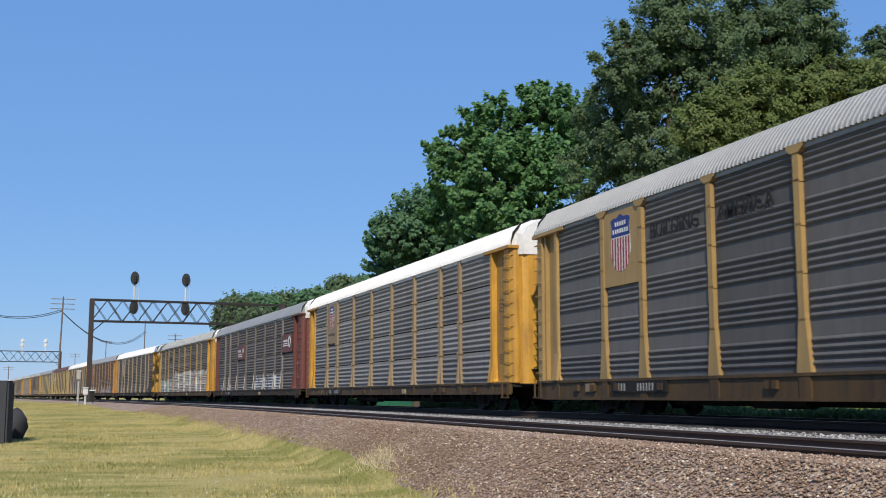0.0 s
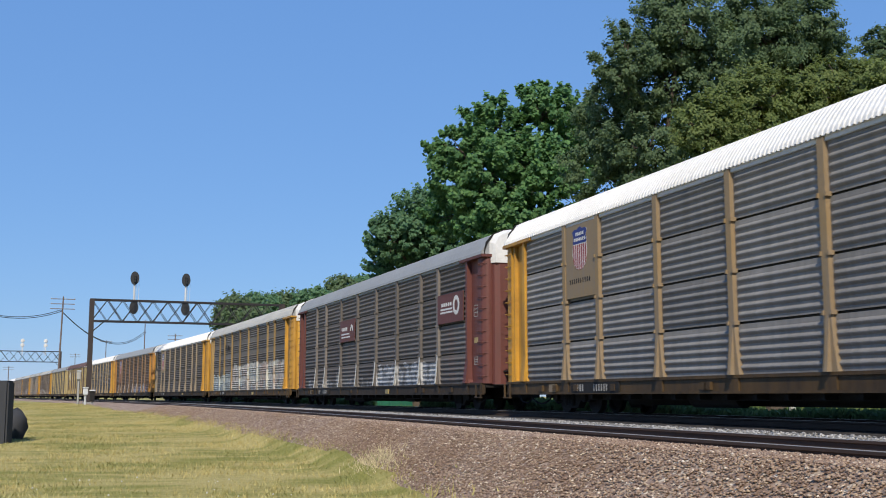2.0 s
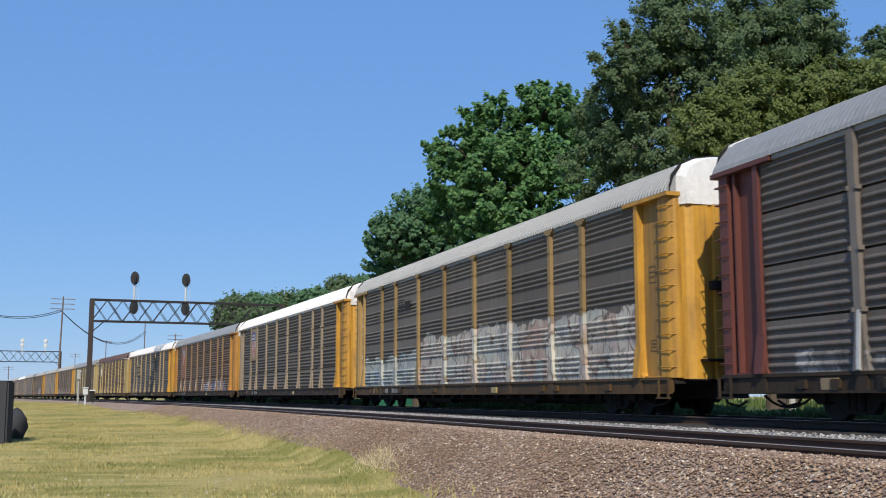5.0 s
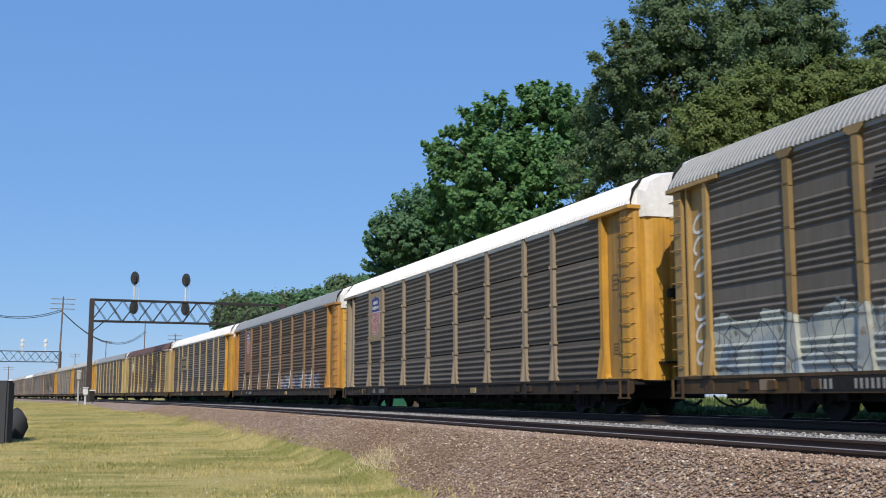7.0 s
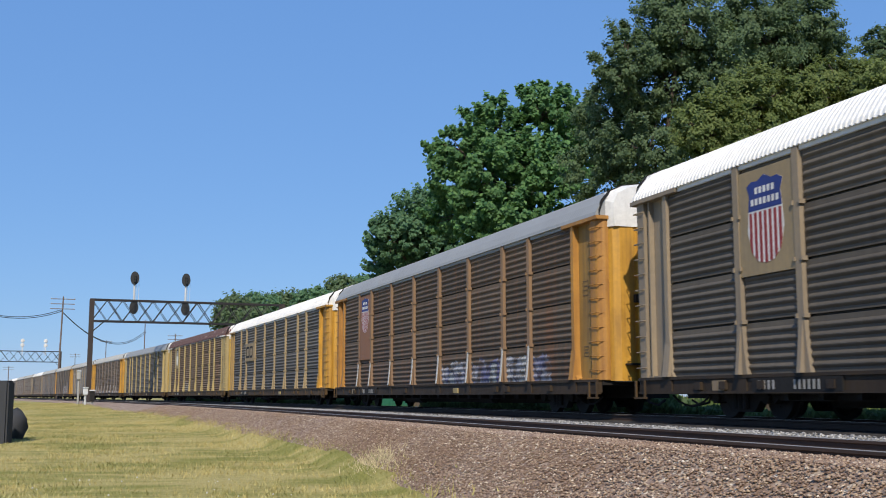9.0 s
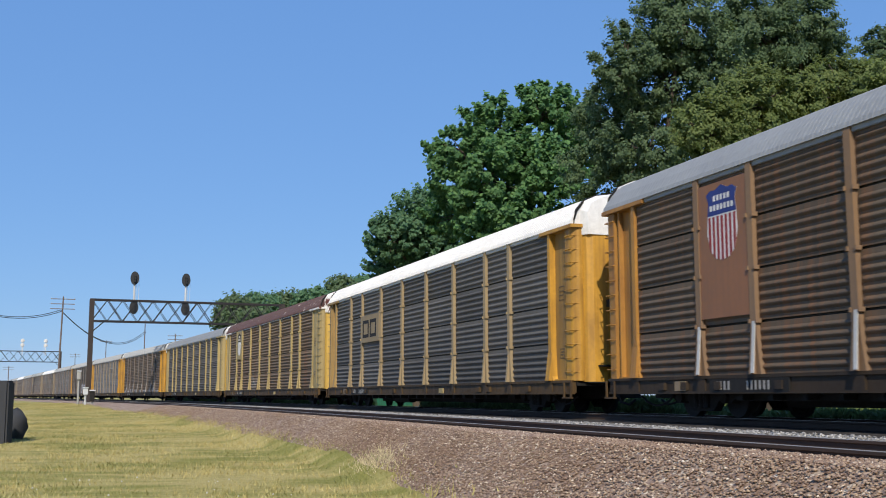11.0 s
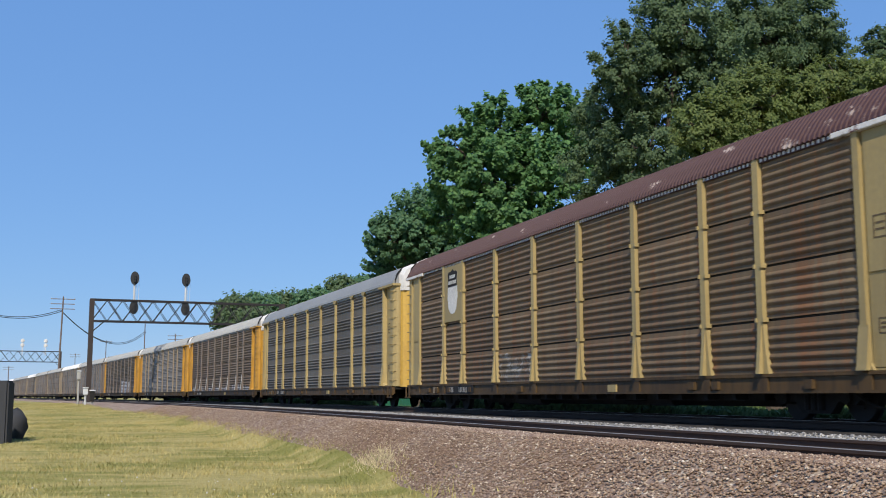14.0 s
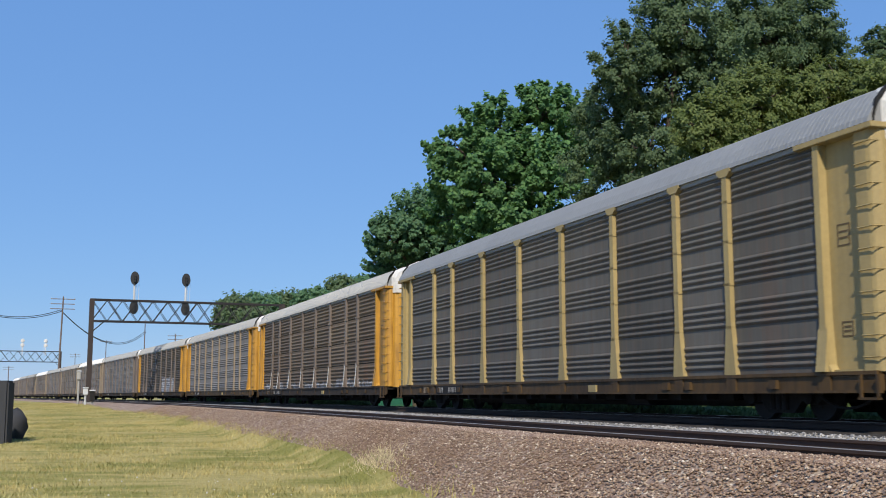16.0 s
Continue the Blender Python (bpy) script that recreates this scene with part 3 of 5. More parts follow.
TIER_H = 0.968
TIER = ribs(TIER_H, [0.13, 0.30, 0.47, 0.64, 0.81], 0.042, 0.06)
TALL_H = 4.04
TALL = ribs(TALL_H, [g * 0.83 + 0.16 + i * 0.135 for g in range(5) for i in range(4) if g * 0.83 + 0.16 + i * 0.135 < 3.95], 0.042, 0.055)


def post_mesh(kind):
    def build():
        sh = Shape()
        if kind == "cap":
            outline = [(-0.085, 4.08), (-0.085, 1.05), (-0.2, 0), (0.2, 0), (0.085, 1.05), (0.085, 4.08)]
            sh.plate(outline, -0.10, 0.05)
            sh.plate([(-0.13, 3.93), (0.13, 3.93), (0.24, 4.02), (0.24, 4.09), (-0.24, 4.09), (-0.24, 4.02)], -0.115, 0.05)
            for z in (0.9, 1.75, 2.6, 3.4):
                sh.box(-0.10, 0.10, -0.10, 0.0, z, z + 0.05)
        else:
            outline = [(-0.09, 4.08), (-0.09, 0.95), (-0.13, 0.5), (-0.21, 0), (0.21, 0), (0.13, 0.5), (0.09, 0.95), (0.09, 4.08)]
            sh.plate(outline, -0.095, 0.05)
            # a flared gusset at the foot
            sh.sweep([[(x, -0.095, 1.0), (x, -0.095, 0.0), (x, -0.20, 0.0), (x, -0.18, 0.12)] for x in (-0.05, 0.05)])
            for z in (1.0, 2.02, 3.04):
                for x in (-0.13, 0.09):
                    sh.box(x, x + 0.05, -0.12, 0.0, z - 0.035, z + 0.045)
        return sh.mesh("post")
    return cached(("post", kind), build)


def foot_mesh():
    """A pale bent strip along a post's foot, its colour painting the sunlit highlight."""
    def build():
        rings = []
        for x, y, z in ((0.055, -0.115, 1.0), (0.06, -0.15, 0.55), (0.08, -0.19, 0.2), (0.11, -0.225, 0.02)):
            rings.append([(x - 0.055, y, z), (x + 0.035, y, z), (x + 0.035, y + 0.02, z), (x - 0.055, y + 0.02, z)])
        return Shape().sweep(rings).mesh("post_foot")
    return cached("foot", build)


def roof_section(lift=0.0):
    pts = [(-1.66, EAVE), (-1.63, EAVE + 0.10), (-1.46, EAVE + 0.36), (-1.24, EAVE + 0.62), (-0.9, EAVE + 0.77), (-0.45, EAVE + 0.84), (0, EAVE + 0.86)]
    pts = pts + [(-y, z) for y, z in reversed(pts[:-1])]
    return [(y * (1 + lift * 0.5), z + lift) for y, z in pts]


def roof_mesh(smooth=False):
    def build():
        sh = Shape()
        rings = []
        n = 190
        low, high = (roof_section(0.0), roof_section(0.004)) if smooth else (roof_section(-0.006), roof_section(0.012))
        for i in range(n):
            x0 = -13.4 + 26.8 * i / n
            w = 26.8 / n
            for u, sec in ((0.0, low), (0.5, low), (0.56, high), (0.94, high)):
                rings.append([(x0 + u * w, y, z) for y, z in sec])
        rings.append([(13.4, y, z) for y, z in low])
        sh.sweep(rings)
        return sh.mesh("roof")
    return cached(("roof", smooth), build)


def end_cap_mesh(front):
    """The roof's end, sloping down to the door."""
    def build():
        sh = Shape()
        a = [(max(-1.37, min(1.37, y)), z) for y, z in roof_section(0.02)]
        b = [(max(-1.25, min(1.25, y * 0.9)), z - 0.05) for y, z in roof_section()]
        k = 1 if front else -1
        low = EAVE - 0.28
        ring0 = [(k * 13.2, y, z) for y, z in a] + [(k * 13.2, 1.36, low), (k * 13.2, -1.36, low)]
        ring1 = [(k * 13.40, y, z) for y, z in a] + [(k * 13.40, 1.35, low), (k * 13.40, -1.35, low)]
        ring2 = [(k * 13.62, y, z) for y, z in b] + [(k * 13.62, 1.22, low), (k * 13.62, -1.22, low)]
        sh.sweep([ring0, ring1, ring2])
        return sh.mesh("end_cap")
    return cached(("end_cap", front), build)


def flange_mesh(front):
    def build():
        k = 1 if front else -1
        sh = Shape()
        out, inn = roof_section(0.035), roof_section(-0.02)
        rings = []
        for (yo, zo), (yi, zi) in zip(out, inn):
            yo, yi = max(-1.56, min(1.56, yo)), max(-1.54, min(1.54, yi))
            rings.append([(k * 13.37, yo, zo), (k * 13.43, yo, zo), (k * 13.43, yi, zi), (k * 13.37, yi, zi)])
        return sh.sweep(rings).mesh("roof_flange")
    return cached(("flange", front), build)


def end_door_mesh(front):
    """The bowed door at the end, with upright folds."""
    def build():
        sh = Shape()
        k = 1 if front else -1
        pts = [(13.1, -1.34), (13.34, -1.33), (13.50, -1.24), (13.58, -1.08), (13.60, -0.72), (13.575, -0.70), (13.575, -0.62), (13.62, -0.60), (13.62, -0.03), (13.585, -0.02)]
        pts = pts + [(x, -y) for x, y in reversed(pts)]
        rings = [[(k * x, y, z) for x, y in pts] for z in (0.82, EAVE - 0.26)]
        sh.sweep(rings)
        return sh.mesh("end_door")
    return cached(("end_door", front), build)


def bay_mesh(rear, flush):
    """The sheet wall beside the ladder at a corner, folded out beside the gap at the rear; x runs out to the car's end, it faces -y."""
    def build():
        deep = 0.0 if flush else 0.09
        out = [(0.76, deep), (0.76, -0.03), (0.82, -0.03), (0.82, deep + 0.08)] if rear else [(0.98, deep), (0.98, deep + 0.08)]
        fold = [(0.08, deep)] + out + [(0.08, deep + 0.08)]
        return Shape().sweep([[(x, y, z) for x, y in fold] for z in (0.0, 4.04)]).mesh("corner_bay", 0.004)
    return cached(("bay", rear, flush), build)


def rung_mesh():
    """A straight rung held off the corner strip by two short legs."""
    def build():
        sh = Shape()
        bar = [(0.995, -0.045), (1.0, -0.082), (1.40, -0.082), (1.43, 0.12)]
        for a, b in zip(bar[:-1], bar[1:]):
            sh.tube((a[0], a[1], 0), (b[0], b[1], 0), 0.013, sides=6)
        return sh.mesh("rung")
    return cached("rung", build)


def strip_mesh():
    def build():
        fold = [(0.98, -0.05), (1.26, -0.045), (1.34, -0.02), (1.42, 0.06), (1.45, 0.14), (1.45, 0.24), (0.98, 0.24)]
        sh = Shape().sweep([[(x, y, z) for x, y in fold] for z in (-0.02, 4.04)])
        return sh.mesh("corner_strip", 0.01)
    return cached("strip", build)


def bay_post_mesh():
    def build():
        sh = Shape()
        outline = [(-0.08, 4.05), (-0.08, 0.9), (-0.15, 0.12), (-0.2, 0), (0.2, 0), (0.13, 0.12), (0.08, 0.9), (0.08, 4.05)]
        sh.plate(outline, -0.075, 0.2)
        sh.sweep([[(x, -0.07, 0.75), (x, -0.07, 0.0), (x, -0.17, 0.0), (x, -0.15, 0.1)] for x in (-0.13, 0.13)])
        return sh.mesh("corner_post", 0.006)
    return cached("bay_post", build)


def truck_meshes():
    def frame_build():
        sh = Shape()
        for y in (-1.0, 1.0):
            outline = [(-1.25, 0.42), (-1.2, 0.58), (-0.75, 0.62), (-0.35, 0.74), (0.35, 0.74), (0.75, 0.62), (1.2, 0.58), (1.25, 0.42), (1.05, 0.30), (0.62, 0.36), (0.40, 0.14), (-0.40, 0.14), (-0.62, 0.36), (-1.05, 0.30)]
            sh.sweep([[(x, y - 0.09, z) for x, z in outline], [(x, y + 0.09, z) for x, z in outline]])
            for x in (-0.875, 0.875):
                sh.tube((x, y - 0.16, 0.42), (x, y + 0.1, 0.42), 0.12, sides=10)
            for x in (-0.18, 0, 0.18):
                sh.tube((x, y - 0.12, 0.2), (x, y - 0.12, 0.56), 0.07, sides=8)
        sh.box(-0.2, 0.2, -1.0, 1.0, 0.46, 0.72)
        return sh.mesh("truck_frame")

    def wheel_build():
        sh = Shape()
        sh.tube((0, -0.95, 0), (0, 0.95, 0), 0.075, sides=10)
        for k in (-1, 1):
            y = 0.7525 * k
            rings = []
            for dy, r in ((-0.055, 0.25), (-0.065, 0.36), (-0.065, 0.415), (0.055, 0.42), (0.06, 0.45), (0.075, 0.45), (0.075, 0.36), (0.03, 0.28), (0.03, 0.12)):
                rings.append([(r * math.cos(i * math.pi / 12), y - k * dy, r * math.sin(i * math.pi / 12)) for i in range(24)])
            sh.sweep(rings)
            for q in range(5):
                a = q * 1.2566
                sh.tube((0.18 * math.cos(a), y + k * 0.045, 0.18 * math.sin(a)), (0.18 * math.cos(a), y + k * 0.07, 0.18 * math.sin(a)), 0.03, sides=6)
        return sh.mesh("wheelset")
    return cached("truck", frame_build), cached("wheelset", wheel_build)


def sill_mesh(low):
    def build():
        sh = Shape()
        sh.box(-13.3, 13.3, -0.06, 0.06, low + 0.04, 0.85)
        sh.box(-13.3, 13.3, -0.10, 0.02, low, low + 0.05)
        sh.box(-13.3, 13.3, -0.10, 0.02, 0.80, 0.86)
        rnd = random.Random(4)
        for x in POSTS:
            sh.box(x - 0.16, x + 0.16, -0.09, 0.0, low + 0.05, 0.80)
        for _ in range(9):
            x = rnd.uniform(-12.5, 12.5)
            sh.box(x, x + 0.22, -0.13, 0.0, 0.58, 0.74)
        return sh.mesh("side_sill")
    return cached(("sill", low), build)


def under_mesh():
    def build():
        sh = Shape()
        sh.box(-13.35, 13.35, -1.5, 1.5, 0.72, 0.82)
        sh.box(-13.4, 13.4, -0.33, 0.33, 0.40, 0.72)
        sh.sweep([[(x, y, z) for x, z in ((-8.4, 0.72), (-8.0, 0.24), (8.0, 0.24), (8.4, 0.72))] for y in (-0.4, 0.4)])
        for y in (-1.15, 1.15):
            sh.box(-8.6, 8.6, y - 0.05, y + 0.05, 0.36, 0.72)
        for i in range(17):
            x = -8.0 + i
            sh.box(x - 0.06, x + 0.06, -1.48, 1.48, 0.38, 0.72)
        sh.tube((-4, -0.9, 0.42), (-2.2, -0.9, 0.42), 0.22, sides=12)
        sh.tube((3.9, -0.9, 0.40), (4.9, -0.9, 0.40), 0.17, sides=12)
        sh.box(2.0, 2.8, -1.1, -0.5, 0.34, 0.7)
        sh.tube((-8.5, -0.6, 0.45), (8.5, -0.6, 0.45), 0.03, sides=6)
        for x in (-12.6, 11.2):
            pts = [Vector((x + 0.25 * i, -1.15, 0.46 - 0.22 * math.sin(i / 6 * math.pi) ** 0.8)) for i in range(7)]
            for a, b in zip(pts[:-1], pts[1:]):
                sh.tube(a, b, 0.025, sides=6)
        return sh.mesh("underframe")
    return cached("under", build)


def coupler_mesh():
    def build():
        sh = Shape()
        sh.box(13.2, 14.05, -0.12, 0.12, 0.70, 0.92)
        sh.sweep([[(x, y, z) for x, y in ((13.98, -0.2), (14.22, -0.2), (14.34, -0.05), (14.30, 0.12), (14.15, 0.05), (14.1, 0.22), (13.98, 0.18))] for z in (0.66, 0.96)])
        sh.tube((13.5, -0.45, 0.62), (13.75, -0.45, 0.30), 0.03, sides=6)
        sh.tube((13.75, -0.45, 0.30), (14.1, -0.40, 0.24), 0.03, sides=6)
        sh.tube((14.1, -0.40, 0.24), (14.34, -0.36, 0.36), 0.03, sides=6)
        sh.tube((13.7, -1.35, 0.80), (13.7, 0.1, 0.80), 0.02, sides=6)
        return sh.mesh("coupler")
    return cached("coupler", build)


def stirrup_mesh():
    def build():
        sh = Shape()
        for x in (-0.2, 0.2):
            sh.box(x - 0.025, x + 0.025, -0.15, -0.11, 0.42, 0.80)
        sh.box(-0.225, 0.225, -0.18, -0.08, 0.39, 0.43)
        return sh.mesh("stirrup")
    return cached("stirrup", build)


def brake_meshes():
    def box_build():
        return Shape().box(13.6, 13.78, -0.75, -0.2, 2.75, 2.95).mesh("brake_box", 0.015)

    def wheel_build():
        sh = Shape()
        rings = []
        for i in range(17):
            a = i * math.pi / 8
            c, s = math.cos(a), math.sin(a)
            rings.append([(13.84 + 0.02 * math.cos(b), -0.48 + (0.26 + 0.02 * math.sin(b)) * c, 2.85 + (0.26 + 0.02 * math.sin(b)) * s) for b in (0, 1.57, 3.14, 4.71)])
        sh.sweep(rings, caps=False)
        for a in (0.3, 1.87):
            c, s = 0.26 * math.cos(a), 0.26 * math.sin(a)
            sh.tube((13.84, -0.48 - c, 2.85 - s), (13.84, -0.48 + c, 2.85 + s), 0.015, sides=5)
        return sh.mesh("brake_wheel")

    def step_build():
        return Shape().box(13.55, 13.9, -1.0, 0.1, 1.2, 1.25).mesh("brake_step", 0.008)
    return cached("brake_box", box_build), cached("brake_wheel", wheel_build), cached("brake_step", step_build)


def shield_outline(w, h):
    half = [(0.0, -0.5), (0.22, -0.47), (0.40, -0.36), (0.5, -0.12), (0.47, 0.12), (0.43, 0.30), (0.5, 0.42), (0.36, 0.47), (0.2, 0.46), (0.0, 0.52)]
    pts = half + [(-x, z) for x, z in reversed(half[1:-1])]
    return [(x * w, z * h) for x, z in pts]


def band_of(outline, z0, z1, x0=-9, x1=9):
    """The part of an outline between two heights and two sides."""
    def cut(pts, axis, lim, keep_above):
        out = []
        for i, p in enumerate(pts):
            q = pts[(i + 1) % len(pts)]
            ip, iq = (p[axis] >= lim) == keep_above, (q[axis] >= lim) == keep_above
            if ip:
                out.append(p)
            if ip != iq:
                u = (lim - p[axis]) / (q[axis] - p[axis])
                out.append((p[0] + u * (q[0] - p[0]), p[1] + u * (q[1] - p[1])))
        return out
    pts = outline
    for axis, lim, above in ((1, z0, True), (1, z1, False), (0, x0, True), (0, x1, False)):
        if len(pts) > 2:
            pts = cut(pts, axis, lim, above)
    return pts


def emblem(car, x, z, w, h, top, bottom, plate_mat, plate):
    """A shield on a flat plate: coloured top with pale bars, striped field below."""
    y = -SIDE_Y - 0.075
    px0, px1, pz0, pz1 = plate
    p = part("emblem_plate", Shape().box(px0, px1, y, y + 0.03, pz0, pz1).mesh("plate", 0.006), plate_mat, car, "painted plate with a shield emblem")

    def lay(name, pts, depth, mat):
        sh = Shape().plate([(x + a, z + b) for a, b in pts], y - depth, y - depth + 0.003)
        return part(name, sh, mat, p)
    outline = shield_outline(w, h)
    lay("shield_field", outline, 0.004, WHITE_MARK)
    lay("shield_top", band_of(outline, h * 0.12, h), 0.008, top)
    for i in (-3, -2, -1, 0, 1, 2, 3):
        pts = band_of(outline, -h, h * 0.10, (i - 0.28) * w * 0.135, (i + 0.28) * w * 0.135)
        if len(pts) > 2:
            lay("stripe", pts, 0.008, bottom)
    for n, zz in ((5, 0.35), (7, 0.22)):
        for q in range(n):
            c = (q - (n - 1) / 2) * w * 0.115
            b = w * 0.036
            lay("letter_bar", [(c - b, h * (zz - 0.038)), (c + b, h * (zz - 0.038)), (c + b, h * (zz + 0.038)), (c - b, h * (zz + 0.038))], 0.012, WHITE_MARK)
    return p


def marks(car, x, z, widths, height, mat, y, name="letter_bar", parent=None):
    for w in widths:
        if w > 0:
            me = cached(("bar", round(w, 3), round(height, 3)), lambda: Shape().box(0, w, -0.004, 0, 0, height).mesh("bar"))
            part(name, me, mat, parent or car, at=pose(x, y, z))
            x += w + 0.075
        else:
            x -= w


def build_car(k, style):
    car = empty("auto_rack_car")
    tagged(car, style["label"], "railway car", "auto rack cars of the train")
    post_kind = style["type"]
    trim, postm, sill, roof = style["trim"], style["post"], style["sill"], style["roof"]
    sheet = side_metal("side_sheet", style["sheet"], style["dirt"], car, style.get("graffiti"), style.get("rust", 0.0))
    if "paint_posts" in style:
        postm = side_metal("painted_post", style["paint_posts"], tuple(c * 0.6 for c in style["paint_posts"]), car, style["graffiti"])
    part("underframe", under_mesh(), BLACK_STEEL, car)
    body = Shape().box(-12.0, 12.0, -SIDE_Y + 0.06, SIDE_Y - 0.06, 0.84, EAVE + 0.02)
    body.box(-13.2, 13.2, -1.3, 1.3, 0.84, EAVE + 0.02)
    part("inner_body", cached("body", lambda: body.mesh("inner_body")), LINER, car)
    part("roof", roof_mesh(style.get("smooth", False)), roof, car)
    for front in (True, False):
        part("roof_end", end_cap_mesh(front), style.get("cap", ROOF_WHITE), car, "white roof end")
        # the flange's shadow line is put in as black colour
        part("roof_flange", flange_mesh(front), BLACK_STEEL, car, "roof edge flange coloured black as its shadow line")
        part("end_door", end_door_mesh(front), style.get("door", trim), car, "painted end door")
        turn = 0 if front else 180
        part("coupler", coupler_mesh(), BLACK_STEEL, car, at=pose(0, 0, 0, 0, 0, turn))
    for nm, me in zip(("brake_box", "brake_wheel", "brake_step"), brake_meshes()):
        part(nm, me, BLACK_STEEL, car)
    plate_me = cached("plate", lambda: Shape().box(-12.1, 12.1, -0.045, 0.04, -0.09, 0.035).mesh("top_rail", 0.01))
    for side in (-1, 1):
        turn = pose(0, 0, 0, 0, 0, 0 if side < 0 else 180)
        part("side_sill", sill_mesh(0.36 if k == 1 else 0.50), sill, car, at=turn @ pose(0, -SIDE_Y, 0))
        part("top_rail", plate_me, style.get("rail", roof), car, at=turn @ pose(0, -SIDE_Y - 0.01, EAVE))
        for i, x in enumerate(POSTS[1:-1]):
            part("post", post_mesh(post_kind), postm, car, at=turn @ pose(x, -SIDE_Y, PANEL_Z))
        if style.get("feet"):
            for x in POSTS[1:-1]:
                part("post_foot", foot_mesh(), FOOT_HIGHLIGHT, car, "pale strip painting the sunlit edge of a post foot", at=turn @ pose(x, -SIDE_Y, PANEL_Z))
        for a, b in zip(POSTS[:-1], POSTS[1:]):
            w = b - a - 0.17
            if post_kind == "cap":
                part("side_panel", panel_mesh(w, TALL, "tall"), sheet, car, at=turn @ pose(a + 0.085, -SIDE_Y, PANEL_Z))
            else:
                for j in range(4):
                    part("side_panel", panel_mesh(w, TIER, "tier"), sheet, car, at=turn @ pose(a + 0.085, -SIDE_Y, PANEL_Z + 0.005 + j * 1.016))
        for end in (-1, 1):
            at = turn @ pose(end * 11.98, -SIDE_Y, PANEL_Z)
            if end < 0:
                at = at @ Matrix.Diagonal((-1, 1, 1, 1))
            tone = style.get("rear", trim) if end < 0 else trim
            part("corner_bay", bay_mesh(end < 0, style.get("flush", False)), tone if end < 0 else style.get("bay", DIRTY_BAY if trim in (YELLOW, RUSTY_YELLOW) else trim), car, at=at)
            part("corner_post", bay_post_mesh(), tone, car, at=at)
            ledge = cached("ledge", lambda: Shape().box(0.10, 0.95, -0.02, 0.20, -0.03, 0.035).mesh("ledge", 0.005))
            part("ledge", ledge, tone, car, at=at)
            if style.get("flush"):
                for z0, z1 in ((0.05, 1.55), (1.6, 3.95)):
                    lid = cached(("lid", z0), lambda: Shape().box(0.14, 0.74, -0.025, 0.0, z0, z1).mesh("bay_panel", 0.006))
                    part("bay_panel", lid, tone, car, at=at)
            strip = part("corner_strip", strip_mesh(), tone, car, at=at)
            for q in range(11):
                part("rung", rung_mesh(), tone, strip, at=pose(0, 0, 0.22 + q * 0.355))
            head = cached("bay_head", lambda: Shape().box(-0.55, 1.5, -0.12, 0.25, 3.97, 4.07).mesh("bay_header", 0.01))
            part("bay_header", head, style.get("header", tone), car, at=at)
            part("stirrup", stirrup_mesh(), SILL_YELLOW if trim is not OXIDE else SILL_BROWN, car, at=turn @ pose(end * 13.15, -SIDE_Y, 0))
    fr, wh = truck_meshes()
    for x in (-10.0, 10.0):
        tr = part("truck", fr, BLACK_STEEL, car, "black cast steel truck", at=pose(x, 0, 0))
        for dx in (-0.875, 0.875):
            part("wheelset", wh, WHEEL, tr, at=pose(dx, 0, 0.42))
    by = -SIDE_Y + (-0.027 if style.get("flush") else 0.086)
    ink = STENCIL if trim is OXIDE else BAY_INK
    for x, z, w, h in ((12.28, 3.0, 0.30, 0.36), (12.30, 1.45, 0.26, 0.24)):
        for bxx, bz, bw, bh in ((x, z, w, 0.022), (x, z + h, w, 0.022), (x, z, 0.022, h), (x + w, z, 0.022, h + 0.022), (x + 0.05, z + h * 0.35, w - 0.08, 0.03), (x + 0.05, z + h * 0.65, w - 0.08, 0.03)):
            me = cached(("bar", round(bw, 3), round(bh, 3)), lambda: Shape().box(0, bw, -0.004, 0, 0, bh).mesh("bar"))
            part("stencil_bar", me, ink, car, at=pose(bxx, by, bz))
    if trim is OXIDE:
        part("yellow_tag", Shape().box(12.3, 12.62, by - 0.004, by, 2.15, 2.33), PALE_YELLOW, car, "yellow painted tag")
    # stencilled marks on the sill
    y = -SIDE_Y - 0.102
    patch = part("stencil_patch", Shape().box(-8.8, -6.2, y - 0.002, y + 0.05, 0.53, 0.79), BLACK_STEEL, car)
    marks(car, -8.6, 0.575, [0.07, 0.07, 0.07, 0.07, -0.5, 0.06, 0.06, 0.06, 0.06, 0.06, 0.06], 0.17, STENCIL, y - 0.003, parent=patch)
    part("reflector", Shape().box(-10.2, -9.75, y - 0.004, y + 0.05, 0.56, 0.76), style.get("mark", DULL_YELLOW), car, "pale reflective patch")
    part("reflector", Shape().box(3.0, 3.4, y - 0.004, y + 0.05, 0.55, 0.72), PALE_YELLOW, car, "pale reflective patch")
    return car


GALV, GALV_D = (0.30, 0.285, 0.268), (0.19, 0.178, 0.165)
BROWNISH, BROWNISH_D = (0.188, 0.145, 0.095), (0.115, 0.082, 0.050)
DARK, DARK_D = (0.150, 0.139, 0.124), (0.106, 0.095, 0.080)


def style(label, kind, trim, postm, sill, roof, sheet, dirt, **more):
    return dict(label=label, type=kind, trim=trim, post=postm, sill=sill, roof=roof, sheet=sheet, dirt=dirt, **more)


